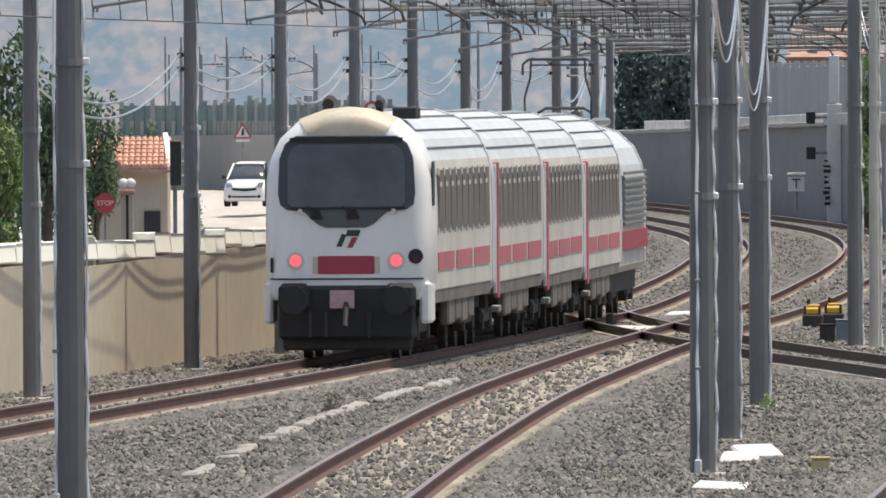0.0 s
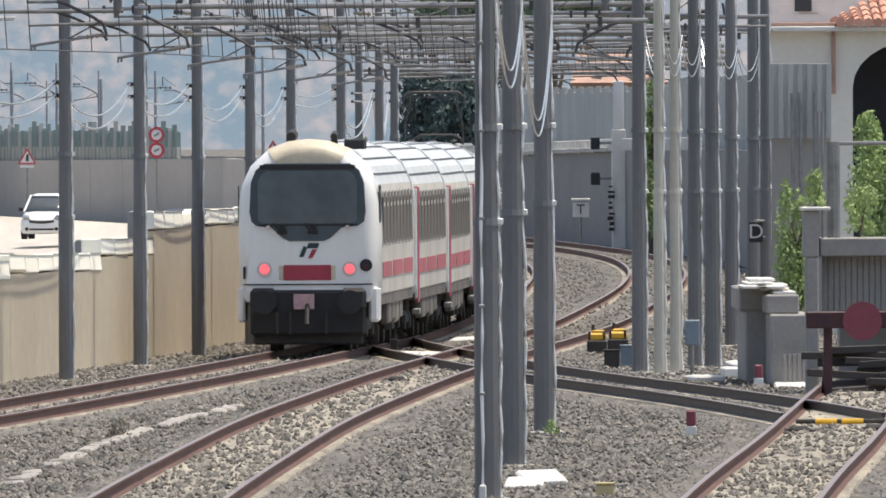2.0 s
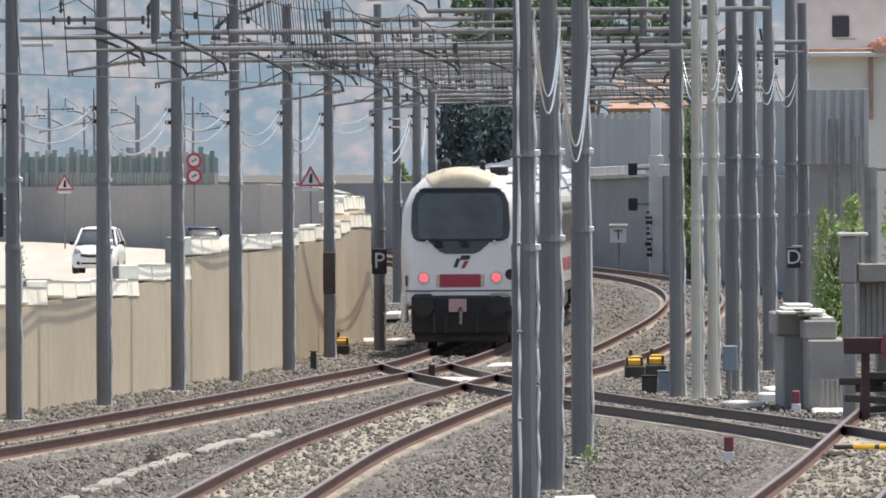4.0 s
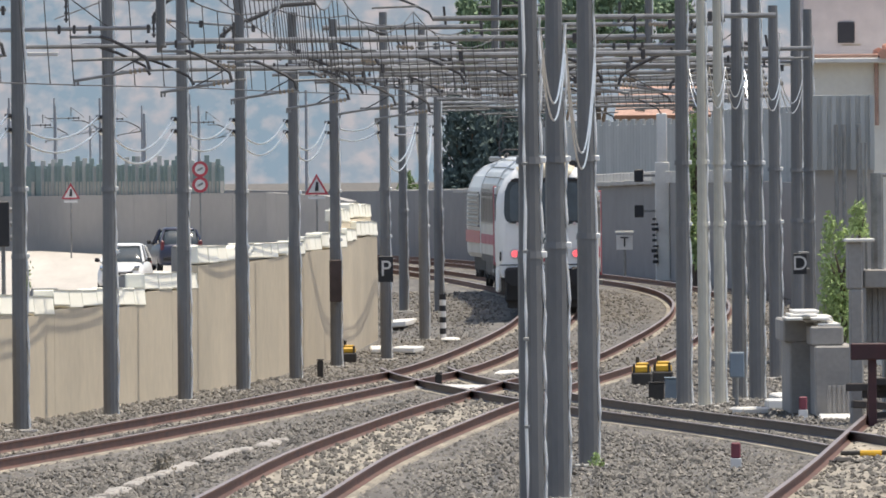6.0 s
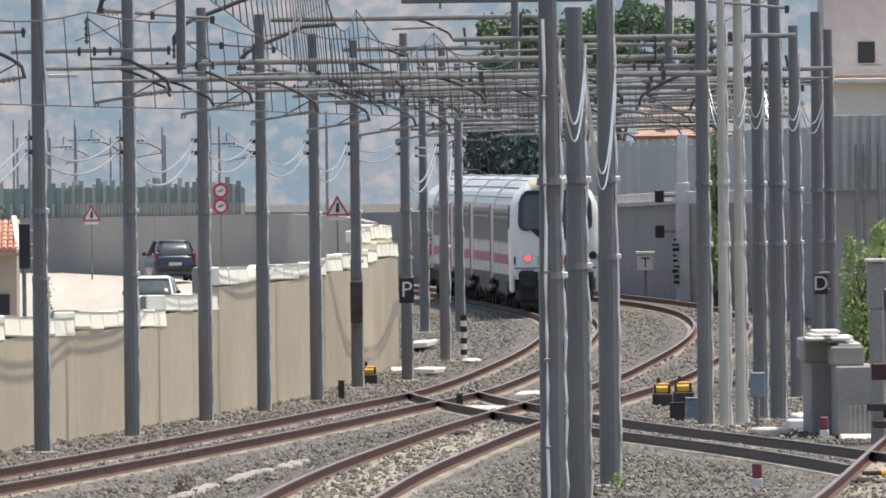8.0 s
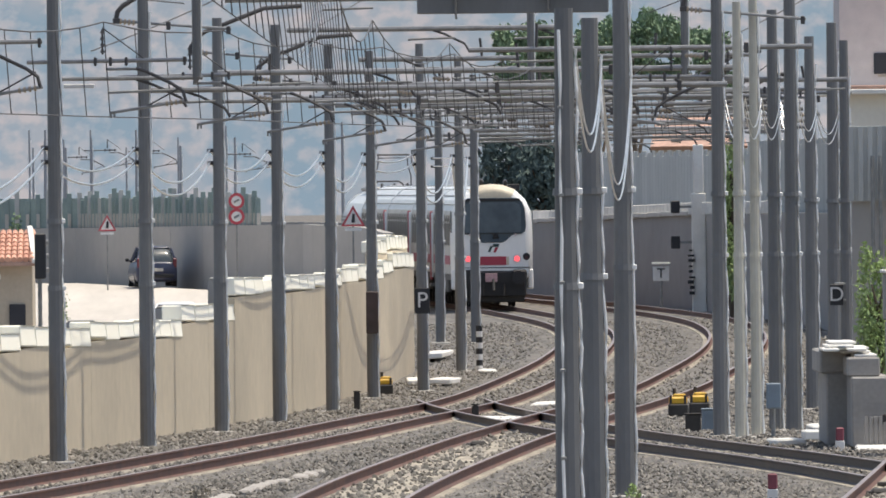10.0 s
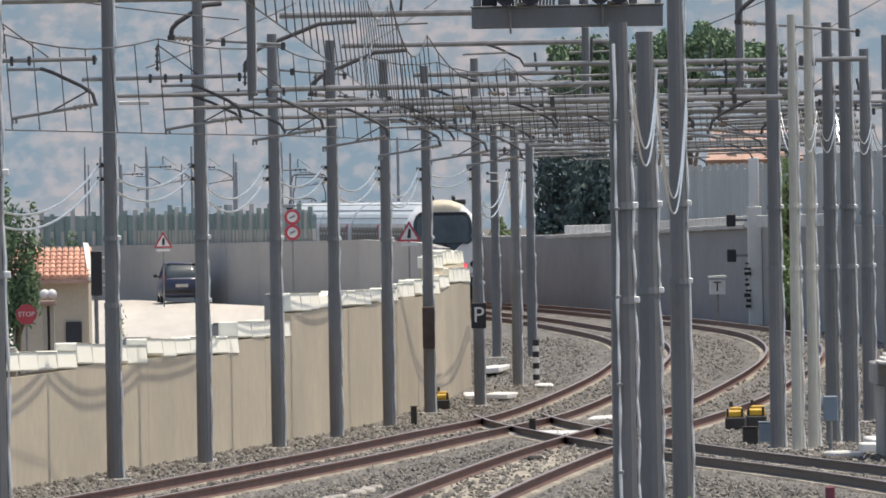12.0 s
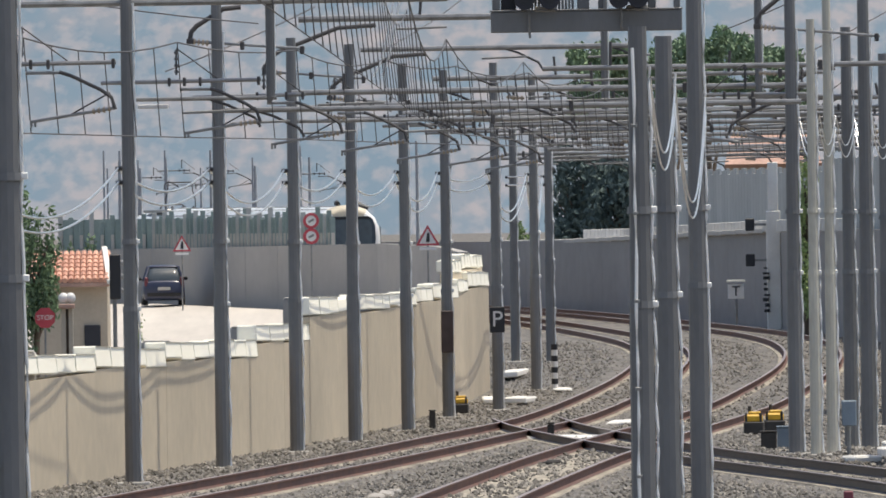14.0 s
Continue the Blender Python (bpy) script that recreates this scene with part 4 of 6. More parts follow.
    inner = [(-1.0, 2.62), (-1.0, 3.36), (-0.93, 3.52), (-0.80, 3.59), (0.80, 3.59), (0.93, 3.52), (1.0, 3.36), (1.0, 2.62), (0.94, 2.55), (-0.94, 2.55)]
    bm.faces.new([bm.verts.new((x, nose - 0.044, z)) for x, z in inner])
    g = bmesh.ops.extrude_face_region(bm, geom=bm.faces[:])
    bmesh.ops.translate(bm, verts=[v for v in g["geom"] if isinstance(v, bmesh.types.BMVert)], vec=(0, 0.02, 0))
    bmesh.ops.recalc_face_normals(bm, faces=bm.faces[:])
    part("pane", bm, M_SCREEN, ws, "large greenish grey glass pane")
    for x in (-0.79, 0.80):
        bm = B()
        rod(bm, (x, nose - 0.03, 2.47), (x, nose - 0.06, 2.47), 0.045, n=12)
        part("marker_lamp", bm, M_TAILSOFT, ws)
    bm = B()
    box(bm, -1.0, 1.0, nose - 0.05, nose - 0.034, 2.50, 2.535)
    part("screen_trim", bm, M_BLACK, ws)
    bm = B()
    box(bm, -0.96, 0.96, nose - 0.05, nose - 0.034, 3.62, 3.70)
    part("screen_trim", bm, M_BLACK, ws)
    for x, tilt in ((-0.52, 0.5), (0.1, -0.5)):
        bm = B()
        rod(bm, (x, nose - 0.06, 2.38), (x - 0.16, nose - 0.06, 2.55), 0.025, n=5)
        for q, w in ((0.10, 2.34), (0.07, 2.40), (0.04, 2.46)):
            box(bm, x - q, x + q + 0.02, nose - 0.075, nose - 0.03, w, w + 0.075, 0.02)
        part("wiper", bm, M_BLACK, ws)
    # emblem: plain slanting patches in green, white and red
    for k, (m_, p) in enumerate(((M_GREEN, [(-0.02, 2.06), (0.28, 2.06), (0.32, 2.17), (0.03, 2.17)]), (M_GREEN, [(-0.22, 1.88), (-0.10, 1.88), (0.0, 2.08), (-0.1, 2.11)]),
                                 (M_RED, [(0.02, 1.86), (0.14, 1.86), (0.26, 2.04), (0.13, 2.04)]))):
        bm = B()
        fr = [bm.verts.new((0.03 + (x - 0.05) * 0.76, nose - 0.012 - 0.002 * k, 2.02 + (z - 2.02) * 0.95)) for x, z in p]
        bm.faces.new(fr)
        part("emblem_patch", bm, m_, cab)
    for x in (-0.54, 0.52):
        bm = B()
        box(bm, x - 0.04, x + 0.04, nose - 0.018, nose + 0.02, 1.44, 1.72, 0.008)
        part("panel_edge", bm, M_CREAM, cab, "faded edge of the red panel")
    bm = B()
    box(bm, -0.49, 0.47, nose - 0.02, nose + 0.02, 1.43, 1.73, 0.008)
    part("red_panel", bm, M_RED, cab, "red panel between the tail lamps")
    for x in (-0.87, 0.84):
        bm = B()
        rod(bm, (x, nose + 0.02, 1.65), (x, nose - 0.02, 1.65), 0.150, n=18)
        l = part("lamp_surround", bm, M_TAILSOFT, cab)
        bm = B()
        rod(bm, (x, nose, 1.65), (x, nose - 0.035, 1.65), 0.09, n=18)
        part("tail_lamp", bm, M_TAIL, l, "glowing red tail lamp")
    bm = B()
    rod(bm, (1.17, nose + 0.15, 1.72), (1.17, nose - 0.02, 1.72), 0.125, n=16)
    part("side_socket", bm, M_BLACK, cab)
    bm = B()
    rod(bm, (1.17, nose - 0.02, 1.68), (1.17, nose - 0.03, 1.68), 0.07, n=12)
    part("socket_cover", bm, M_RUSTRED, cab)
    bm = B()
    box(bm, -1.30, 1.30, nose - 0.02, nose + 0.05, 1.335, 1.36)
    part("waist_line", bm, M_BLACK, cab)
    bm = B()
    box(bm, -1.30, -1.26, nose - 0.015, nose + 0.05, 1.46, 1.70)
    part("seam", bm, M_BLACK, cab)
    # black lower front: beam, buffers, plough and coupling
    bm = B()
    box(bm, -1.16, 1.16, nose - 0.06, nose + 0.6, 0.34, 1.24, 0.06)
    box(bm, -1.16, -0.62, nose - 0.20, nose, 0.82, 1.28, 0.08)
    box(bm, 0.66, 1.18, nose - 0.20, nose, 0.82, 1.28, 0.08)
    part("headstock", bm, M_BLACK, root)
    for x in (-0.87, 0.87):
        bm = B()
        rod(bm, (x, nose, 1.0), (x, nose - 0.5, 1.0), 0.13, n=14)
        rod(bm, (x, nose - 0.5, 1.0), (x, nose - 0.56, 1.0), 0.24, n=20)
        part("buffer", bm, M_BLACK, root)
    bm = B()
    box(bm, -0.28, 0.14, nose - 0.24, nose - 0.20, 0.86, 1.16, 0.01)
    part("plate", bm, mat("pink_plate", (0.55, 0.36, 0.36), (0.42, 0.26, 0.27), 0.6, scale=9, fine=40, bump=0), root, "faded pink striped plate")
    bm = B()
    rod(bm, (0, nose - 0.2, 0.95), (0, nose - 0.55, 0.55), 0.05, n=8)
    part("coupling", bm, M_BLACK, root)
    for x in (-0.35, 0.38, -0.62):
        bm = B()
        rod(bm, (x, nose - 0.15, 0.8), (x, nose - 0.2, 0.38), 0.035, n=6)
        part("brake_hose", bm, M_UNDER, root)
    bm = B()
    box(bm, -1.1, 1.1, nose + 0.1, nose + 0.3, 0.16, 0.5, 0.04)
    part("plough", bm, M_UNDER, root)
    for s in (-1, 1):
        bm = B()
        box(bm, *((1.22, 1.42) if s > 0 else (-1.42, -1.27)), nose + 0.12, nose + 1.2, 0.60, 1.30, 0.05)
        part("corner_skirt", bm, M_WHITE, root, "white corner fairing beside the buffers")
        bm = B()
        box(bm, min(1.40 * s, 1.436 * s), max(1.40 * s, 1.436 * s), nose + 0.62, nose + 1.1, 2.55, 3.30, 0.02)
        part("cab_side_window", bm, M_GLASS, root)
        bogie(root, s * 6.0)
    for x, r in ((-0.36, 0.11), (0.50, 0.075)):
        bm = B()
        rod(bm, (x, nose + 1.0, 4.05), (x, nose + 1.0, 4.27), r, r * 0.8, n=12)
        rod(bm, (x, nose + 0.75, 4.25), (x, nose + 1.25, 4.29), r * 0.9, r * 1.1, n=12)
        part("horn", bm, M_BLACK, root, "black roof horn")
    bm = B()
    box(bm, 0.65, 1.05, nose + 2.0, nose + 3.2, 4.0, 4.2, 0.02)
    part("roof_aerial", bm, M_BLACK, root)
    side_bits(root, nose + 1.3, h, ())
    bm = B()
    box(bm, -1.0, 1.0, nose + 0.6, h - 0.3, 0.7, 1.0)
    part("underframe", bm, M_UNDER, root)
    bm = B()
    sec = [(x * 1.012, z + (0.03 if z > 2 else 0)) for x, z in SECTION]
    shell(bm, h - 0.16, h + 0.16, sec)
    part("end_rim", bm, M_ROOF, root)
    return root


def loco():
    root = thing("locomotive", "white electric locomotive with red band and raised pantograph", "locomotive")
    h = 6.4
    low = [(x * 0.955, z * 0.955) for x, z in SECTION if z <= 3.01]
    bm = B()
    shell(bm, -h, h, low)
    part("body", bm, M_DIRTY, root)
    bm = B()
    shell(bm, -h + 0.15, h - 0.15, [(x * 0.955, z * 0.955) for x, z in SECTION if z >= 2.99])
    part("roof", bm, M_ROOF, root, "low blue-grey roof")
    for q in (-h, h):
        bm = B()
        shell(bm, q - 0.12, q + 0.12, [(x * 0.97, z * 0.962) for x, z in SECTION])
        part("end_frame", bm, M_WHITE, root, "white frame round the end")
    bm = B()
    box(bm, -0.85, 0.85, -h - 0.3, -h - 0.1, 1.0, 3.3, 0.04)
    part("gangway", bm, M_BLACK, root)
    for s in (-1, 1):
        bm = B()
        box(bm, min(1.36 * s, 1.42 * s), max(1.36 * s, 1.42 * s), -h + 0.2, h - 0.2, 1.42, 1.80)
        part("red_band", bm, M_RED, root)
        for k in range(9):
            bm = B()
            box(bm, min(1.36 * s, 1.415 * s), max(1.36 * s, 1.415 * s), -h + 1.9, h - 0.5, 1.92 + k * 0.13, 1.99 + k * 0.13, 0.01)
            part("louvre", bm, M_STEEL, root, "horizontal grey louvre")
        bm = B()
        box(bm, min(1.36 * s, 1.41 * s), max(1.36 * s, 1.41 * s), -h + 0.7, -h + 1.5, 2.1, 2.95, 0.02)
        part("cab_side_window", bm, M_GLASS, root)
        bogie(root, s * 3.7)
    bm = B()
    box(bm, -1.15, 1.15, -h + 0.4, h - 0.4, 0.55, 1.0)
    part("underframe", bm, M_UNDER, root)
    bm = B()
    box(bm, -0.7, 0.7, -4.8, 4.8, 3.95, 4.12, 0.05)
    part("roof_gear", bm, M_STEEL, root)
    for x in (-0.5, 0.0, 0.5):
        bm = B()
        insulator(bm, (x, -5.4, 3.95), (x, -5.4, 4.25), 0.09, 3)
        part("roof_insulator", bm, M_WIRE, root)
    bm = B()
    for x in (-1, 1):
        hose(bm, [(0.70 * x, -4.4, 4.1), (0.70 * x, -4.4, 4.55), (0.58 * x, -4.4, 4.95), (0.56 * x, -4.4, 5.34)], 0.026, 6)
        hose(bm, [(0.74 * x, -4.4, 5.02), (0.73 * x, -4.4, 5.24), (0.62 * x, -4.4, 5.33), (0.50 * x, -4.4, 5.36)], 0.03, 6)
    rod(bm, (-0.58, -4.4, 5.34), (0.58, -4.4, 5.34), 0.032, n=6)
    rod(bm, (-0.56, -4.4, 5.22), (0.56, -4.4, 5.22), 0.016, n=6)
    p = part("pantograph", bm, M_WIRE, root, "raised dark pantograph")
    bm = B()
    hose(bm, [(-0.60, -1.4, 4.1), (-0.56, -1.4, 4.24), (-0.4, -1.4, 4.33), (0.4, -1.4, 4.33), (0.56, -1.4, 4.24), (0.60, -1.4, 4.1)], 0.035, 6)
    part("folded_bow", bm, M_WIRE, p, "second pantograph folded on the roof")
    return root


# ---- walls and fences in the distance ----
def wall_run(name, label, plan, tops, thick, material, joint=6.0):
    """A wall of cast panels along a plan, its top running through the given heights."""
    root = thing(name, label, "wall", kind="structure")
    for (p, za), (q, zb) in zip(zip(plan, tops), list(zip(plan, tops))[1:]):
        p, q = Vector((*p, 0)), Vector((*q, 0))
        n = max(1, round((q - p).length / joint))
        for k in range(n):
            a, b = p.lerp(q, k / n), p.lerp(q, (k + 1) / n)
            u = za + (zb - za) * k / n
            w = za + (zb - za) * (k + 1) / n
            d = (b - a).normalized()
            s = Vector((d.y, -d.x, 0)) * thick / 2
            e = d * 0.02
            bm = B()
            c = [bm.verts.new(v) for v in (a + e + s, b - e + s, b - e - s, a + e - s)]
            for v in c:
                v.co.z = -1.6
            t = [bm.verts.new((v.co.x, v.co.y, z)) for v, z in zip(c, (u, w, w, u))]
            bm.faces.new(c[::-1])
            bm.faces.new(t)
            for i in range(4):
                bm.faces.new((c[i], c[(i + 1) % 4], t[(i + 1) % 4], t[i]))
            bmesh.ops.recalc_face_normals(bm, faces=bm.faces[:])
            part("panel", bm, material, root)
    return root


def along(plan, step):
    out = []
    for p, q in zip(plan, plan[1:]):
        p, q = Vector((*p, 0)), Vector((*q, 0))
        n = max(1, round((q - p).length / step))
        out += [p.lerp(q, k / n) for k in range(n)]
    return out + [Vector((*plan[-1], 0))]


def distance_walls():
    west = [(-45, 790), (-9.5, 757), (0.0, 719), (2.2, 684), (2.9, 640)]
    root = wall_run("wall_north", "plain grey concrete wall beyond the road", west, (2.5, 2.6, 2.75, 2.7, 2.6), 0.35, M_GREYWALL)
    # posts and slats of the fence that stands on it
    fence = thing("fence", "greenish slatted fence on top of the grey wall", "fence")
    pts = along([(-13.5, 761), (-9.5, 757.0), (-1.95, 726.8)], 0.62)
    rnd = random.Random(9)
    for k, p in enumerate(pts):
        bm = B()
        t = rnd.uniform(3.75, 4.3)
        box(bm, p.x - 0.10, p.x + 0.10, p.y - 0.05, p.y + 0.05, 2.55, t, 0.01)
        part("slat", bm, M_GLASSFENCE if k % 3 else M_BARRIER, fence)
        bm = B()
        box(bm, p.x - 0.07, p.x + 0.07, p.y - 0.09, p.y - 0.01, 2.6, 3.2, 0.01)
        part("post", bm, M_BLOCK, fence)
    bm = B()
    sweep(bm, [Vector((p.x, p.y + 0.1, 0)) for p in pts], [(-0.02, 2.6), (0.02, 2.6), (0.02, 3.85), (-0.02, 3.85)])
    part("mesh_panel", bm, M_GLASSFENCE, fence)
    # outer wall of the bend
    east = [(-6, 860), (3.2, 790), (7.7, 735), (9.8, 708), (13.9, 640), (15.5, 590), (16.4, 540), (17.6, 480), (19, 420)]
    wall_run("wall_east", "dark grey concrete wall on the outside of the bend", east, (2.6, 2.6, 2.7, 2.85, 3.2, 3.3, 3.3, 3.3, 3.3), 0.4, M_DARKWALL)
    barrier = thing("noise_barrier", "tall pale grey ribbed noise barrier above the wall", "barrier")
    run = along([(10.3, 709), (14.5, 640), (16.1, 590), (17.0, 540), (18.2, 480)], 1.3)
    for k, (p, q) in enumerate(zip(run, run[1:])):
        d = q - p
        m = Matrix.Translation((p + q) / 2) @ Matrix.Rotation(math.atan2(-d.x, d.y), 4, "Z")
        top = 5.35 if p.y > 620 else 5.6
        bm = B()
        box(bm, -0.05, 0.05, -d.length / 2 + 0.04, d.length / 2 - 0.04, 2.4, top + 0.12 * math.sin(k * 2.1), 0.01, m)
        part("panel", bm, M_BARRIER, barrier)
        bm = B()
        box(bm, -0.12, -0.02, -d.length / 2 - 0.05, -d.length / 2 + 0.06, 2.4, top - 0.1, 0.01, m)
        part("post", bm, M_STEEL, barrier)
    # pale stub posts along the wall's edge
    rail = thing("parapet", "row of pale stub posts along the wall top", "parapet")
    for p in along([(8.2, 727), (9.6, 709), (13.6, 641), (15.1, 590)], 1.6):
        bm = B()
        z = float(np.interp(p.y, (590, 640, 709, 727), (3.3, 3.2, 2.85, 2.8)))
        box(bm, p.x - 0.09, p.x + 0.09, p.y - 0.09, p.y + 0.09, z - 0.06, z + 0.36, 0.015)
        part("stub", bm, M_BLOCKTOP, rail)
    # pale ledge along the wall top and a thin dark post before it
    ledge = thing("ledge", "pale concrete ledge along the top of the grey wall", "ledge")
    run = along([(5.2, 768), (7.6, 736.5), (9.7, 708.5), (13.7, 641)], 6.0)
    for p, q in zip(run, run[1:]):
        d = q - p
        z = float(np.interp((p.y + q.y) / 2, (641, 708, 735, 768), (3.2, 2.85, 2.7, 2.62)))
        bm = B()
        box(bm, -0.22, 0.1, -d.length / 2 + 0.03, d.length / 2 - 0.03, z - 0.10, z + 0.07, 0.02, Matrix.Translation(((p.x + q.x) / 2 - 0.12, (p.y + q.y) / 2, 0)) @ Matrix.Rotation(math.atan2(-d.x, d.y), 4, "Z"))
        part("ledge_block", bm, M_BLOCK, ledge)
    root = thing("slim_post", "thin dark iron post before the grey wall", "post")
    bm = B()
    rod(bm, (6.72, 719, -0.4), (6.76, 719, 3.9), 0.09, 0.07, n=8)
    part("shaft", bm, M_UNDER, root)
    bm = B()
    box(bm, 6.6, 6.92, 718.85, 719.1, -0.4, 0.1, 0.02)
    part("foot", bm, M_BLOCK, root)
    # pale pier with dark weathered scrawl, and two dark boxes
    pier = thing("pier", "pale weathered concrete pier with dark scrawled marks", "pier")
    bm = B()
    box(bm, 13.45, 13.95, 632.0, 632.5, -0.4, 3.9, 0.03)
    box(bm, 13.52, 13.88, 632.05, 632.45, 3.9, 5.6, 0.03)
    part("shaft", bm, M_BLOCKTOP, pier)
    rnd = random.Random(5)
    for k in range(9):
        bm = B()
        z = 0.35 + k * 0.19
        box(bm, 13.32 + rnd.uniform(-0.03, 0.05), 13.5 + rnd.uniform(-0.05, 0.06), 631.9, 631.99, z, z + rnd.uniform(0.06, 0.13), 0.01)
        part("mark", bm, M_SIGNB, pier)
    for z in (3.42, 2.18):
        root = thing("lineside_box", "small dark equipment box on a bracket", "equipment box")
        bm = B()
        box(bm, 12.72, 13.04, 632, 632.3, z - 0.22, z + 0.22, 0.03)
        part("case", bm, M_SIGNB, root)
        bm = B()
        box(bm, 13.04, 13.5, 632.1, 632.2, z - 0.04, z + 0.04)
        part("bracket", bm, M_STEEL, root)


# ---- signs ----
def letter(ch, x, y, z, size, material, parent=None):
    cu = bpy.data.curves.new("letter", "FONT")
    cu.body = ch
    cu.size = size
    cu.align_x, cu.align_y = "CENTER", "CENTER"
    cu.extrude = 0.008
    ob = new("letter_shape", cu)
    dg = bpy.context.evaluated_depsgraph_get()
    me = bpy.data.meshes.new_from_object(ob.evaluated_get(dg))
    bpy.data.objects.remove(ob)
    me.materials.clear()
    me.materials.append(material)
    o = new("letter", me)
    o.matrix_world = pose(x, y, z, 90, 0, 0)
    if parent:
        o.parent = parent
    return o


def board(ch, x, y, z, w, h, back, ink, label):
    root = thing("trackside_sign", label, "sign")
    bm = B()
    box(bm, x - w / 2, x + w / 2, y - 0.03, y, z - h / 2, z + h / 2, 0.01)
    part("plate", bm, back, root)
    letter(ch, x, y - 0.04, z, min(h * 0.98, w * 1.5), ink, root)
    return root


def post_to(root, x, y, z0, z1, r=0.03):
    bm = B()
    rod(bm, (x, y, z0), (x, y, z1), r, n=8)
    part("post", bm, M_STEEL, root)


def triangle_sign(x, y, z, s, z0):
    root = thing("warning_sign", "red-edged triangular road warning sign on a thin post", "road sign", group="road signs")
    for k, (f, m) in enumerate(((1.0, M_SIGNR), (0.72, M_SIGNW))):
        bm = B()
        zo = z - s * 0.29 * (1 if k == 0 else 0.72)
        p = [(-s / 2 * f, zo), (s / 2 * f, zo), (0, zo + s * 0.87 * f)]
        a = [bm.verts.new((x + q, y - 0.01 * k, w)) for q, w in p]
        b = [bm.verts.new((x + q, y - 0.015 - 0.01 * k, w)) for q, w in p]
        bm.faces.new(a)
        bm.faces.new(b[::-1])
        for i in range(3):
            bm.faces.new((a[i], a[(i + 1) % 3], b[(i + 1) % 3], b[i]))
        bmesh.ops.recalc_face_normals(bm, faces=bm.faces[:])
        part("plate" if k == 0 else "face", bm, m, root)
    bm = B()
    rod(bm, (x, y - 0.04, z - s * 0.14), (x + 0.02, y - 0.04, z + s * 0.24), s * 0.08, s * 0.05, n=8)
    part("symbol", bm, M_SIGNB, root)
    bm = B()
    box(bm, x - s * 0.36, x + s * 0.36, y - 0.02, y, z - s * 0.48, z - s * 0.36)
    part("subplate", bm, M_SIGNW, root)
    post_to(root, x, y + 0.04, z0, z)


def round_signs():
    x, y = -2.72, 700
    root = thing("road_sign", "two round red-rimmed road signs on one post", "road sign", group="road signs")
    for z in (3.72, 3.12):
        bm = B()
        rod(bm, (x, y, z), (x, y - 0.02, z), 0.31, n=24)
        d = part("disc", bm, M_SIGNR, root)
        bm = B()
        rod(bm, (x, y - 0.021, z), (x, y - 0.03, z), 0.20, n=24)
        part("face", bm, M_SIGNW, d)
        bm = B()
        rod(bm, (x - 0.1, y - 0.035, z - 0.05), (x + 0.1, y - 0.035, z + 0.06), 0.04, n=6)
        part("symbol", bm, M_STEEL, d)
    post_to(root, x, y + 0.04, -0.4, 3.9)


def stop_sign():
    x, y, z = -9.71, 520, 1.25
    root = thing("stop_sign", "red eight-sided stop sign with white lettering", "road sign", group="road signs")
    bm = B()
    bmesh.ops.create_cone(bm, cap_ends=True, segments=8, radius1=0.31, radius2=0.31, depth=0.02, matrix=pose(x, y, z, 90, 22.5, 0))
    part("plate", bm, M_SIGNR, root)
    letter("STOP", x, y - 0.02, z, 0.2, M_SIGNW, root)
    post_to(root, x, y + 0.03, -1.4, z)


def signs():
    board("P", 2.77, 437.56, 1.55, 0.36, 0.62, M_SIGNB, M_SIGNW, "black board with a white letter P fixed to a mast")
    d = board("D", 11.67, 399.0, 1.84, 0.30, 0.46, M_SIGNB, M_SIGNW, "black board with a white letter D fixed to a mast")
    bm = B()
    for z in (1.72, 2.08):
        box(bm, 11.70, 11.88, 399.01, 401.3, z - 0.02, z + 0.02, 0.005)
    part("bracket", bm, M_STEEL, d)
    t = board("T", 12.22, 625, 1.13, 0.56, 0.50, M_SIGNW, M_SIGNB, "pale board with a dark letter T on a low post")
    bm = B()
    box(bm, 11.90, 12.54, 624.85, 625.1, 1.46, 1.53, 0.01)
    part("cap", bm, M_COPING, t)
    post_to(t, 12.22, 625.03, -0.3, 1.0, 0.05)
    triangle_sign(1.43, 560, 3.27, 0.74, -0.8)
    triangle_sign(-8.12, 735, 2.74, 0.76, 0.1)
    round_signs()
    stop_sign()
    # striped marker post and the slab beside it
    root = thing("marker_post", "black and white striped marker post", "marker post")
    for k in range(8):
        bm = B()
        rod(bm, (4.48, 473.6, gz(474) - 0.2 + k * 0.15), (4.48, 473.6, gz(474) - 0.2 + (k + 1) * 0.15), 0.09, n=10)
        part("band", bm, M_SIGNB if k % 2 else M_SIGNW, root)
    # red and white stake between the tracks
    for x, y in ((6.74, 263.3), (9.27, 315.9)):
        root = thing("boundary_stake", "short red and white painted boundary stake", "stake", group="boundary stakes")
        bm = B()
        box(bm, x - 0.08, x + 0.08, y - 0.1, y + 0.1, gz(y) - 0.26, gz(y) - 0.06, 0.01)
        part("foot", bm, M_SIGNW, root)
        bm = B()
        box(bm, x - 0.07, x + 0.07, y - 0.09, y + 0.09, gz(y) - 0.06, gz(y) + 0.17, 0.02)
        part("cap", bm, M_DISC, root)
    # brown sleeve on one mast
    root = thing("mast_sleeve", "rust-brown metal sleeve clamped round a mast", "sleeve")
    bm = B()
    box(bm, 1.37, 1.66, 425.80, 426.20, 0.87, 1.86, 0.02)
    part("casing", bm, mat("brown_sleeve", (0.08, 0.055, 0.05), (0.05, 0.035, 0.03), 0.7), root)


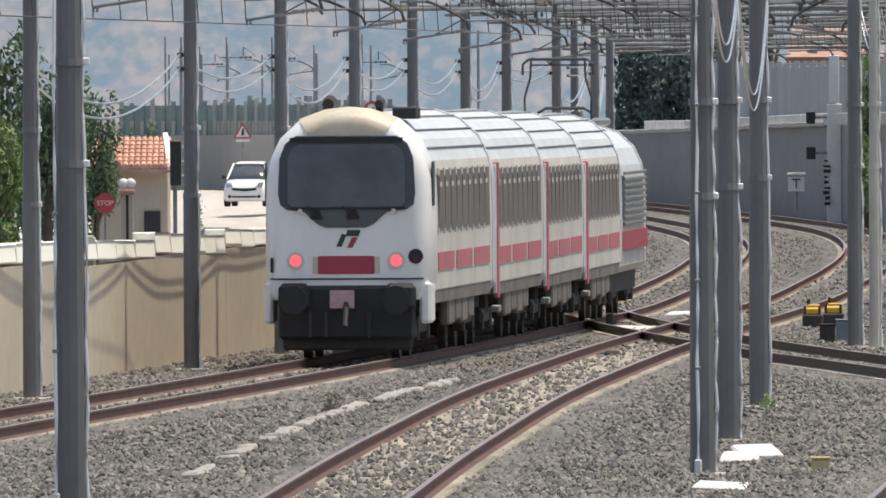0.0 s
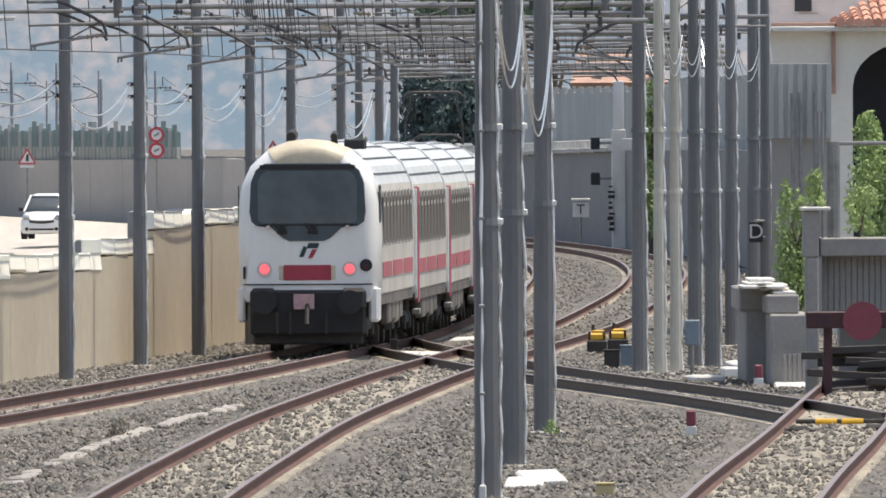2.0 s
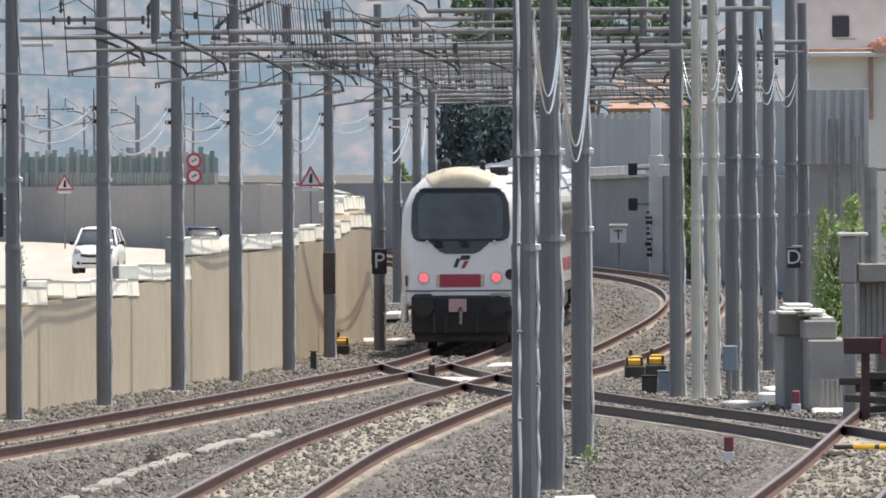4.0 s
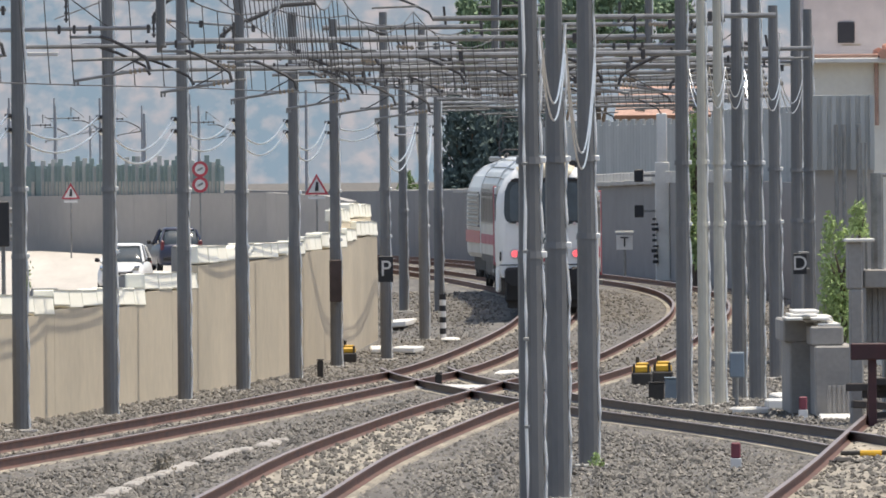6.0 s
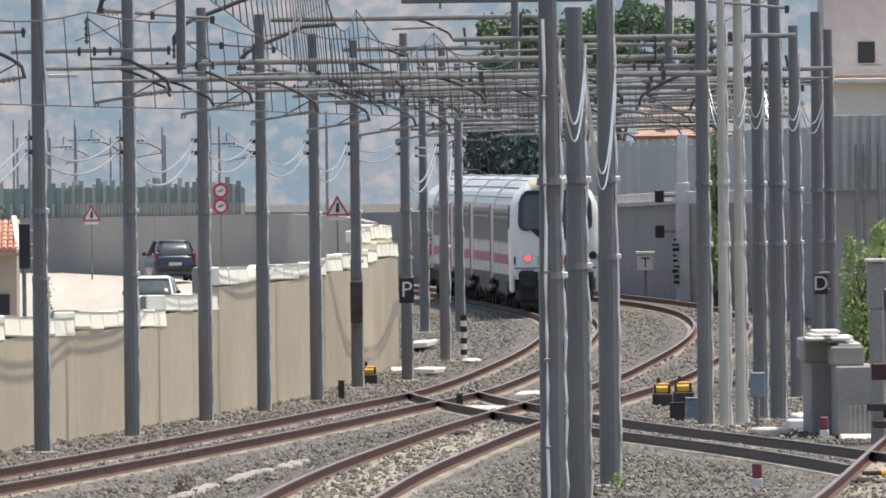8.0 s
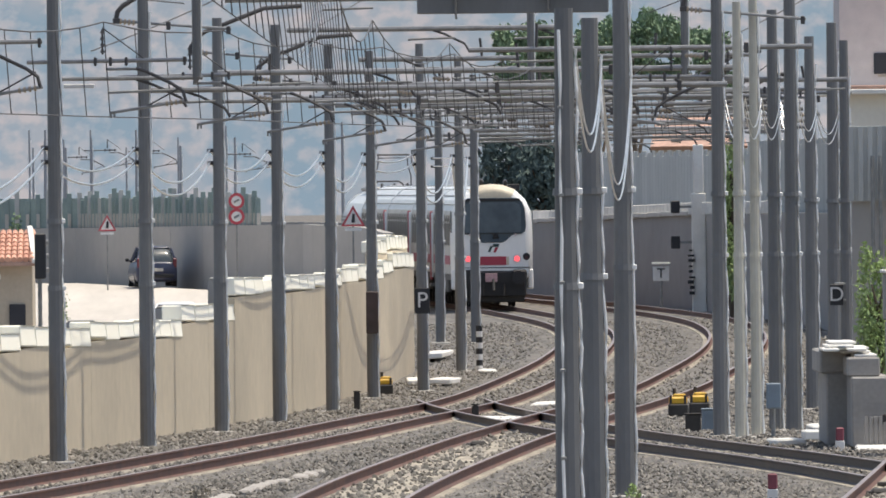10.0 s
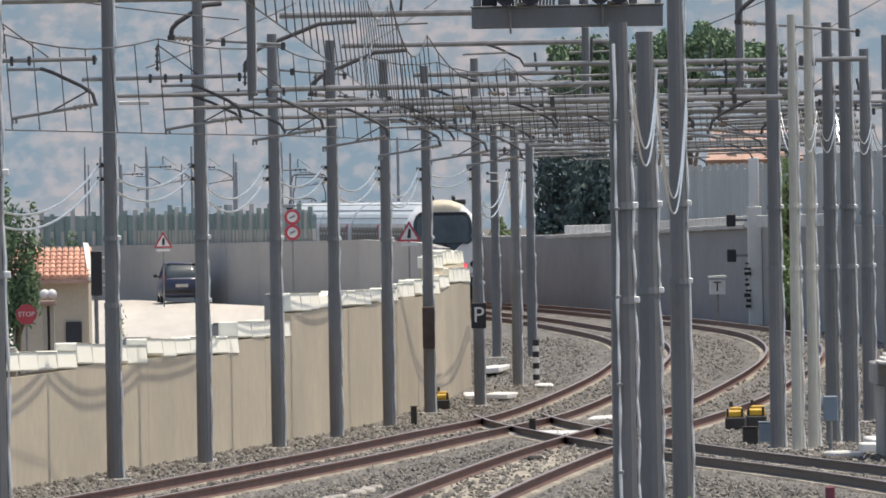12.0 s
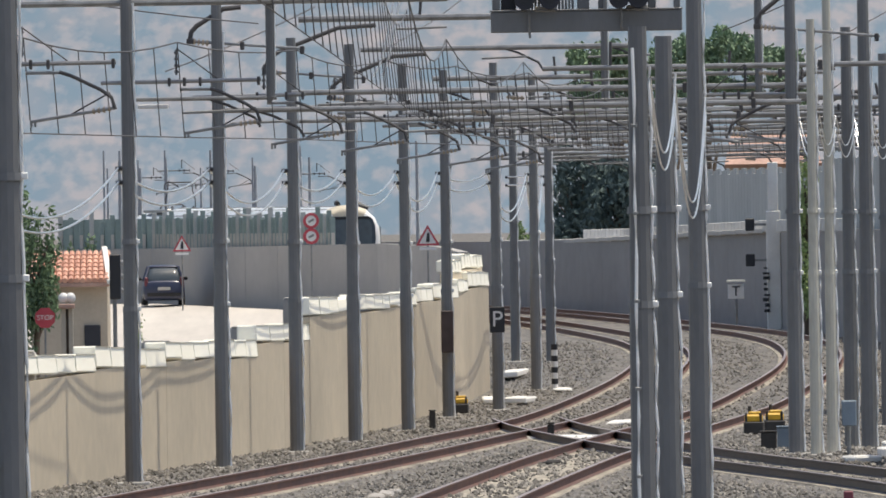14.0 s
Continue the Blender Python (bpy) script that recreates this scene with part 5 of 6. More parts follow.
# ---- switch machines and lineside bits ----
def switch_machine(x, y, s=1.0):
    root = thing("point_machine", "yellow-capped point machine beside the switch", "point machine", group="point machines")
    z = gz(y) - 0.2
    bm = B()
    box(bm, x - 0.22 * s, x + 0.22 * s, y - 0.3, y + 0.3, z, z + 0.28 * s, 0.03)
    part("case", bm, M_UNDER, root)
    bm = B()
    box(bm, x - 0.20 * s, x + 0.20 * s, y - 0.25, y + 0.25, z + 0.26 * s, z + 0.44 * s, 0.04)
    c = part("cover", bm, M_YELLOW, root, "worn yellow cover")
    for q in (-0.17, 0.15):
        bm = B()
        box(bm, x + q * s - 0.025, x + q * s + 0.025, y - 0.27, y - 0.2, z + 0.20 * s, z + 0.47 * s, 0.01)
        part("strap", bm, M_UNDER, c)
    bm = B()
    box(bm, x - 0.12 * s, x + 0.16 * s, y - 0.2, y + 0.2, z + 0.43 * s, z + 0.50 * s, 0.02)
    part("cap", bm, M_YELLOW, c)
    bm = B()
    rod(bm, (x - 0.08, y, z + 0.42 * s), (x - 0.08, y, z + 0.62 * s), 0.035, n=8)
    part("knob", bm, M_UNDER, root)


def lineside():
    switch_machine(7.72, 378.0, 0.95)
    switch_machine(8.20, 380.0, 0.97)
    switch_machine(1.83, 432.75, 0.86)
    for x, y, w, h, m, lab in ((7.41, 348.87, 0.30, 0.34, M_UNDER, "dark cable cabinet on the ballast"), (7.81, 349.91, 0.42, 0.42, M_BLUEBOX, "blue-grey cable cabinet on the ballast"),
                               (1.07, 402.65, 0.14, 0.42, M_UNDER, "short dark iron stub post"), (3.39, 368.61, 0.14, 0.4, M_UNDER, "short dark iron stub post"),
                               (4.62, 222.0, 0.23, 0.17, M_BRICK, "lone yellowish brick lying on the ballast")):
        root = thing("lineside_box", lab, "box")
        z = gz(y) - 0.24
        bm = B()
        box(bm, x - w / 2, x + w / 2, y - w / 2, y + w / 2, z, z + h, 0.02)
        part("case", bm, m, root)
        bm = B()
        box(bm, x - w / 2 - 0.015, x + w / 2 + 0.015, y - w / 2 - 0.015, y + w / 2 + 0.015, z + h, z + h + 0.03, 0.01)
        part("lid", bm, m, root)
    root = thing("relay_case", "small blue-grey relay case on a post between masts", "relay case")
    bm = B()
    box(bm, 8.42, 8.69, 332.65, 332.95, 0.20, 0.67, 0.02)
    part("case", bm, M_BLUEBOX, root)
    post_to(root, 8.55, 333.00, gz(333) - 0.3, 0.6, 0.04)
    # throw bar of the switch with its dark locks
    root = thing("switch_rod", "dark switch rod with worn yellow sleeves across the siding", "switch rod")
    bm = B()
    rod(bm, (8.41, 267.9, -0.10), (9.80, 267.9, -0.10), 0.035, n=7)
    part("bar", bm, M_UNDER, root)
    for x in (8.86, 9.25):
        bm = B()
        rod(bm, (x - 0.16, 267.9, -0.10), (x + 0.16, 267.9, -0.10), 0.042, n=8)
        part("sleeve", bm, M_YELLOW, root, "worn yellow sleeve")
    for x, y in ((8.30, 262.8), (9.45, 263.9), (3.00, 321.2)):
        root = thing("point_lock", "dark greasy lock casting beside the rail", "point lock", group="point locks")
        bm = B()
        box(bm, x - 0.15, x + 0.15, y - 0.4, y + 0.4, gz(y) - 0.24, gz(y) - 0.06, 0.04)
        part("case", bm, M_UNDER, root)
        bm = B()
        rod(bm, (x - 0.22, y - 0.1, gz(y) - 0.12), (x + 0.22, y - 0.1, gz(y) - 0.14), 0.03, n=6)
        part("rod", bm, M_BLACK, root)
    rnd = random.Random(8)
    # pale slabs at the feet of the near masts and along the wall's foot
    for x, y, w, l, h in ((3.25, 212.5, 0.62, 3.5, 0.06), (3.75, 229, 0.5, 4, 0.07), (4.0, 231, 0.55, 4, 0.1), (2.72, 454.77, 0.5, 7, 0.12), (3.42, 453.52, 0.55, 8, 0.14), (3.59, 502.43, 0.6, 18, 0.16),
                          (4.68, 474.35, 0.5, 5, 0.06), (8.54, 323.69, 0.5, 3, 0.12), (9.24, 331.24, 0.4, 4, 0.18), (9.55, 336.79, 0.45, 3, 0.22), (3.81, 373.9, 1.79, 5, 0.08), (5.34, 407.0, 0.59, 4, 0.08), (9.83, 315.7, 0.6, 3, 0.06)):
        bm = B()
        z = gz(y) - 0.22
        box(bm, -w / 2, w / 2, -l / 2, l / 2, 0, h, 0.03, pose(x, y, z, rnd.uniform(-0.6, 0.6), rnd.uniform(-3, 3), rnd.uniform(-3, 3)))
        tagged(part("slab", bm, M_BLOCKTOP), "broken pale concrete slab on the ballast", "slab", "broken slabs")
    # broken trough of a cable run between the two main tracks
    duct = [(-3.07, 220.2), (-2.51, 239.5), (-1.82, 258), (-0.75, 279.5), (0.14, 293.1)]
    for k, p in enumerate(along(duct, 2.1)):
        if k in (3, 4, 9, 10, 15, 24, 25, 31):
            continue
        bm = B()
        box(bm, -rnd.uniform(0.08, 0.13), rnd.uniform(0.08, 0.13), -1.04, 1.04, -0.1, rnd.uniform(0.05, 0.085), 0.03, pose(p.x + rnd.uniform(-0.025, 0.025), p.y, gz(p.y) - 0.22, rnd.uniform(-0.8, 0.8), rnd.uniform(-9, 9), -2.4 + rnd.uniform(-1.2, 1.2)))
        tagged(part("trough_cover", bm, M_SLEEPER), "worn pale cable trough cover in the ballast", "trough cover", "trough covers")


# ---- right-hand yard ----
def yard():
    # stacked blocks
    root = thing("block_stack", "stack of pale concrete blocks with white slabs on top", "concrete blocks")
    for x0, x1, y0, z0, z1, m in ((9.16, 9.60, 320, -0.3, 0.98, M_OLDBLOCK), (9.52, 10.24, 317, -0.3, 0.94, M_OLDBLOCK), (9.05, 9.62, 320, 0.98, 1.38, M_OLDBLOCK), (9.46, 10.04, 317.5, 0.94, 1.28, M_OLDBLOCK)):
        bm = B()
        box(bm, x0, x1, y0, y0 + 5, z0, z1, 0.03)
        part("block", bm, m, root)
    rnd = random.Random(3)
    for k in range(7):
        bm = B()
        x = 9.06 + 0.09 * k
        z = (1.38 if k < 4 else 1.28) + 0.055 * (k % 3)
        box(bm, x, x + rnd.uniform(0.4, 0.55), 318 + (k % 3), 321 + (k % 3), z, z + 0.05, 0.012)
        part("slab", bm, M_BLOCKTOP, root, "white slab")
    # pallet of slats leaning low before it
    root = thing("pallet", "grey wooden pallet leaning on the blocks", "pallet")
    for k in range(7):
        bm = B()
        box(bm, 9.72 + 0.085 * k, 9.78 + 0.085 * k, 316.5, 316.6, -0.24, 0.25, 0.005)
        part("slat", bm, M_OLDBLOCK, root)
    bm = B()
    box(bm, 9.7, 10.36, 316.6, 316.7, 0.12, 0.2)
    part("rail", bm, M_OLDBLOCK, root)
    # buffer stop
    root = thing("buffer_stop", "dark red steel buffer stop with a round red disc", "buffer stop")
    bm = B()
    box(bm, 9.61, 11.9, 300.2, 300.5, 0.89, 1.17, 0.02)
    part("beam", bm, M_RUSTRED, root)
    for x in (9.97, 11.5):
        bm = B()
        box(bm, x - 0.07, x + 0.07, 300.3, 300.5, -0.3, 0.95, 0.01)
        p = part("post", bm, M_RUSTRED, root)
        bm = B()
        rod(bm, (x, 300.5, 0.9), (x, 302.2, -0.25), 0.06, n=6)
        part("brace", bm, M_RUSTRED, p)
    bm = B()
    rod(bm, (10.54, 300.2, 1.01), (10.54, 300.14, 1.01), 0.325, n=28)
    part("disc", bm, M_DISC, root, "round dull red stop disc")
    # ribbed loading bank behind it
    root = thing("loading_bank", "grey ribbed concrete loading bank with a flat kerb", "loading bank")
    bm = B()
    box(bm, 10.08, 16.5, 306.3, 308.5, 1.11, 2.04, 0.02)
    part("core", bm, M_OLDBLOCK, root)
    for k in range(64):
        bm = B()
        x = 10.08 + k * 0.1
        box(bm, x, x + 0.078, 306.275, 306.31, 1.11, 2.04, 0.004)
        part("rib", bm, M_OLDBLOCK, root)
    bm = B()
    box(bm, 10.03, 16.5, 305.9, 308.6, 2.04, 2.35, 0.02)
    part("kerb", bm, M_OLDBLOCK, root)
    bm = B()
    box(bm, 10.4, 16.5, 307.5, 308.4, -0.3, 1.11, 0.02)
    part("footing", bm, M_GREYWALL, root)
    for x0, x1, z0, z1 in ((9.74, 10.0, 2.02, 2.82), (9.78, 10.0, -0.3, 2.02)):
        bm = B()
        box(bm, x0, x1, 305.6, 306.4, z0, z1, 0.03)
        part("end_pillar", bm, M_OLDBLOCK, root)
    bm = B()
    box(bm, 9.70, 10.2, 305.5, 306.5, 2.82, 2.88, 0.015)
    part("pillar_slab", bm, M_BLOCKTOP, root, "pale slab on the pillar")
    for x in (10.02, 10.10):
        bm = B()
        rod(bm, (x, 306.6, 2.3), (x, 306.6, 4.5), 0.025, n=7)
        part("pipe", bm, M_STEEL, root)
    # old timbers piled in the shade below the bank
    rnd = random.Random(12)
    for k in range(26):
        root = thing("timber", "old dark timber sleeper in a pile under the bank", "timber", group="timber pile")
        x, z = rnd.uniform(10.6, 12.8), -0.24 + 0.11 * (k % 7)
        bm = B()
        box(bm, -rnd.uniform(0.5, 1.1), rnd.uniform(0.5, 1.1), -0.12, 0.12, 0, 0.13, 0.015, pose(x, 303.5 + 0.28 * (k // 7) + 0.2 * (k % 7), z, 0, rnd.uniform(-4, 4), rnd.uniform(-25, 25)))
        part("beam", bm, M_TIMBER, root)
    # railing on the bank
    root = thing("railing", "grey tubular railing on the loading bank", "railing")
    for x, r in ((10.29, 0.115), (12.2, 0.06), (13.9, 0.06)):
        bm = B()
        rod(bm, (x, 306.8, 2.33), (x, 306.8, 3.98), r, n=10)
        part("upright", bm, M_STEEL, root)
    bm = B()
    rod(bm, (10.29, 306.8, 3.95), (13.9, 306.8, 3.95), 0.035, n=8)
    part("top_rail", bm, M_STEEL, root)
    # cream house with the arch
    root = thing("house", "cream plastered building with a dark arch and tiled roof", "building")
    bm = B()
    arch = [(14.55, -1.0)] + [(15.95 - 1.4 * math.cos(a), 5.05 + 1.05 * math.sin(a)) for a in np.linspace(0, math.pi, 13)] + [(17.35, -1.0)]
    outer = [(12.4, -1.0), (12.4, 6.35), (19.5, 6.35), (19.5, -1.0)]
    ring = [outer[0], outer[1], outer[2], outer[3]] + arch[::-1]
    f = [bm.verts.new((x, 420, z)) for x, z in ring]
    face = bm.faces.new(f)
    r = bmesh.ops.extrude_face_region(bm, geom=[face])
    bmesh.ops.translate(bm, verts=[v for v in r["geom"] if isinstance(v, bmesh.types.BMVert)], vec=(0, 0.5, 0))
    bmesh.ops.recalc_face_normals(bm, faces=bm.faces[:])
    part("front_wall", bm, M_CREAMPL, root)
    bm = B()
    box(bm, 12.4, 19.5, 423, 430, -1, 6.35)
    part("rear_block", bm, M_CREAMPL, root)
    # Added sheet: its near-black colour is the shade behind the arch.
    bm = B()
    box(bm, 14.2, 17.7, 422.4, 422.9, -0.8, 6.2)
    part("arch_shade", bm, M_DARK, root, "near-black sheet for the shade inside the arch")
    bm = B()
    box(bm, 12.2, 19.7, 419.6, 431, 6.35, 6.47, 0.02)
    part("cornice", bm, M_BLOCKTOP, root)
    for k in range(26):
        x = 14.25 + k * 0.22
        rise = 0.66 * min(1.0, 0.12 + (x - 14.25) / 1.15)
        for j in range(4):
            bm = B()
            a, b = j / 4, (j + 1) / 4 + 0.03
            rod(bm, (x, 419.5 + 4.4 * a, 6.52 + rise * a + 0.03), (x, 419.5 + 4.4 * b, 6.52 + rise * b), 0.115, 0.10, n=7)
            part("roof_tile", bm, M_TILEOBJ, root)
    bm = B()
    box(bm, 12.6, 14.15, 419.7, 424, 6.47, 6.56, 0.02)
    part("flat_roof", bm, M_TILE, root, "low reddish roof edge")
    bm = B()
    rod(bm, (14.1, 419.9, 4.9), (14.1, 419.9, 6.4), 0.05, n=8)
    part("downpipe", bm, M_TILE, root)
    bm = B()
    box(bm, 13.3, 13.75, 419.95, 420.0, 6.75, 6.8)
    part("stain", bm, M_PLASTER, root)
    # upper storey set back
    bm = B()
    box(bm, 12.6, 19, 426, 430.8, 6.4, 9.5)
    u = part("upper_storey", bm, mat("pink_plaster", (0.62, 0.56, 0.54), (0.52, 0.47, 0.46), 0.9), root)
    for x in (13.4, 15.2):
        bm = B()
        box(bm, x, x + 0.4, 425.95, 426.05, 6.85, 7.35, 0.02)
        part("window", bm, M_DARK, u)
    # sheet-metal fence
    root = thing("sheet_fence", "tall grey corrugated metal fence", "fence")
    for k in range(13):
        bm = B()
        x = 11.95 + k * 0.105
        box(bm, x, x + 0.10, 398 + 0.06 * (k % 2), 398.08 + 0.06 * (k % 2), 3.9, 5.55, 0.005)
        part("sheet", bm, M_BARRIER, root)
    bm = B()
    box(bm, 12.0, 13.3, 398.2, 398.4, -0.4, 3.92)
    part("base_wall", bm, M_GREYWALL, root)
    for x in (12.45, 12.62, 12.95):
        bm = B()
        rod(bm, (x, 397.6, -0.4), (x, 397.6, 4.9), 0.05, n=7)
        part("pipe", bm, M_STEEL, root)
    # far house with a red roof
    root = thing("house", "far house with a weathered red tiled roof", "building")
    bm = B()
    box(bm, 14.7, 18.4, 762, 770, -1, 5.9)
    part("wall_block", bm, M_PLASTER, root)
    bm = B()
    for a, b in (((14.5, 761.5, 5.75), (14.9, 766, 7.15)),):
        v = [bm.verts.new(p) for p in ((14.5, 761.5, 5.75), (18.6, 761.5, 5.75), (18.2, 766, 7.15), (14.9, 766, 7.15))]
        w = [bm.verts.new(Vector(q.co) + Vector((0, 0.3, -0.15))) for q in v]
        bm.faces.new(v)
        bm.faces.new(w[::-1])
        for i in range(4):
            bm.faces.new((v[i], w[i], w[(i + 1) % 4], v[(i + 1) % 4]))
    part("roof", bm, M_TILE, root)


# ---- left roadside ----
def roadside():
    root = thing("house", "small tan cottage with an orange tiled roof", "building")
    bm = B()
    box(bm, -10.9, -8.52, 560.5, 566, -3.6, 2.12, 0.02)
    w = part("wall_block", bm, M_PLASTER, root)
    bm = B()
    box(bm, -9.25, -8.75, 560.4, 560.52, -0.2, 0.75, 0.02)
    part("doorway", bm, M_DARK, w)
    for k in range(13):
        x = -10.75 + k * 0.185
        for j in range(7):
            a, b = j / 7, (j + 1) / 7 + 0.03
            bm = B()
            rod(bm, (x, 560 + 3 * a, 2.10 + 0.86 * a + 0.03), (x, 560 + 3 * b, 2.10 + 0.86 * b), 0.095, 0.085, n=7)
            part("tile", bm, M_TILEOBJ, root)
    bm = B()
    v = [bm.verts.new(p) for p in ((-10.9, 560, 2.06), (-8.45, 560, 2.06), (-8.45, 563, 2.92), (-10.9, 563, 2.92))]
    q = [bm.verts.new(p.co + Vector((0, 0, -0.12))) for p in v]
    bm.faces.new(v)
    bm.faces.new(q[::-1])
    for i in range(4):
        bm.faces.new((v[i], q[i], q[(i + 1) % 4], v[(i + 1) % 4]))
    part("roof_deck", bm, M_TILE, root)
    bm = B()
    v = [bm.verts.new(p) for p in ((-8.52, 559.9, 2.02), (-8.36, 559.9, 2.02), (-8.55, 563, 3.06), (-8.71, 563, 3.06))]
    bm.faces.new(v)
    r = bmesh.ops.extrude_face_region(bm, geom=bm.faces[:])
    bmesh.ops.translate(bm, verts=[z for z in r["geom"] if isinstance(z, bmesh.types.BMVert)], vec=(0, 0, 0.12))
    bmesh.ops.recalc_face_normals(bm, faces=bm.faces[:])
    part("verge", bm, M_BLOCKTOP, root, "pale mortared verge")
    # gate pillars with globe lamps
    for x in (-8.47, -8.28):
        root = thing("gate_lamp", "slim brown gate pillar with a white globe lamp", "lamp post", group="gate lamps")
        bm = B()
        box(bm, x - 0.06, x + 0.06, 479.9, 480.1, -3.7, 1.88, 0.01)
        part("pillar", bm, M_PLASTER, root)
        bm = B()
        bmesh.ops.create_uvsphere(bm, u_segments=14, v_segments=10, radius=0.14, matrix=Matrix.Translation((x, 480, 2.02)))
        smooth(part("globe", bm, M_SIGNW, root, "white glass globe"))
    root = thing("gate_pier", "brown gate pier with a reddish cap under the lamps", "gate pier")
    bm = B()
    box(bm, -8.43, -8.33, 480.0, 480.2, -3.7, 1.72, 0.01)
    part("panel", bm, M_BARK, root)
    bm = B()
    box(bm, -8.60, -8.16, 479.7, 479.88, 1.74, 1.86, 0.02)
    part("cap", bm, M_TILE, root)
    # traffic light
    root = thing("traffic_light", "dark three-lamp traffic light seen from behind", "traffic light")
    bm = B()
    box(bm, -7.84, -7.52, 520, 520.3, 1.75, 3.05, 0.03)
    c = part("case", bm, M_SIGNB, root)
    for z in (2.0, 2.4, 2.8):
        bm = B()
        rod(bm, (-7.5, 520.1, z), (-7.42, 520.1, z), 0.08, n=10)
        part("visor", bm, M_STEEL, c)
    post_to(root, -7.7, 520.15, -3.2, 1.8, 0.06)
    # dark kerb blocks behind the coping
    for x, y, z, w in ((-2.74, 361.7, 2.01, 0.64), (-1.83, 382.0, 2.46, 0.56), (-4.26, 339.6, 1.92, 0.56), (-6.14, 303.5, 2.06, 0.6)):
        root = thing("kerb_block", "low grey concrete kerb block on the road's edge", "kerb", group="kerb blocks")
        bm = B()
        box(bm, x - w / 2, x + w / 2, y, y + 0.8, -1.0, z - 0.03, 0.02)
        part("block", bm, M_GREYWALL, root)
        bm = B()
        box(bm, x - w / 2 + 0.03, x + w / 2 - 0.03, y - 0.02, y + 0.7, z - 0.03, z, 0.01)
        part("top", bm, M_BLOCK, root)


# ---- plants ----
def crown(bm, centre, size, n, leaf, seed):
    """A ragged crown: many small bent leaf clumps round a few lobes."""
    rnd = random.Random(seed)
    lobes = [(Vector((rnd.uniform(-0.6, 0.6) * size[0], rnd.uniform(-0.6, 0.6) * size[1], rnd.uniform(-0.75, 0.8) * size[2])), rnd.uniform(0.28, 0.55)) for _ in range(14)]
    for _ in range(n):
        c, r = rnd.choice(lobes)
        d = Vector((rnd.gauss(0, 1), rnd.gauss(0, 1), rnd.gauss(0, 1))).normalized() * (rnd.random() ** 0.4) * r
        p = Vector(centre) + c + Vector((d.x * size[0], d.y * size[1], d.z * size[2]))
        s = leaf * rnd.uniform(0.6, 1.5)
        m = Matrix.Translation(p) @ Euler((rnd.uniform(0, 6.3), rnd.uniform(0, 6.3), rnd.uniform(0, 6.3))).to_matrix().to_4x4()
        v = [bm.verts.new(m @ Vector(q)) for q in ((-s, 0, 0), (0, -0.5 * s, 0.25 * s), (s, 0, 0), (0, 0.5 * s, 0.25 * s))]
        bm.faces.new(v)


def tree(x, y, z0, top, wide, label, leaf_mat, n=1600, leaf=0.12, seed=1, low=0.35, name="tree", cat="tree"):
    root = thing(name, label, cat)
    bm = B()
    h = top - z0
    rod(bm, (x, y, z0), (x + 0.1, y, z0 + h * 0.6), 0.03 * h ** 0.8, 0.012 * h, n=9)
    rnd = random.Random(seed)
    for k in range(6 if h > 1.5 else 0):
        a = k * 1.05 + rnd.random()
        zz = z0 + h * (0.35 + 0.06 * k)
        rod(bm, (x + 0.06, y, zz), (x + math.cos(a) * wide * 0.6, y + math.sin(a) * wide * 0.6, zz + h * 0.2), 0.012 * h, 0.004 * h, n=6)
    part("trunk", bm, M_BARK, root)
    bm = B()
    cz = z0 + h * (1 + low) / 2
    crown(bm, (x, y, cz), (wide, wide, h * (1 - low) / 2), n, leaf, seed)
    part("crown", bm, leaf_mat, root)
    return root


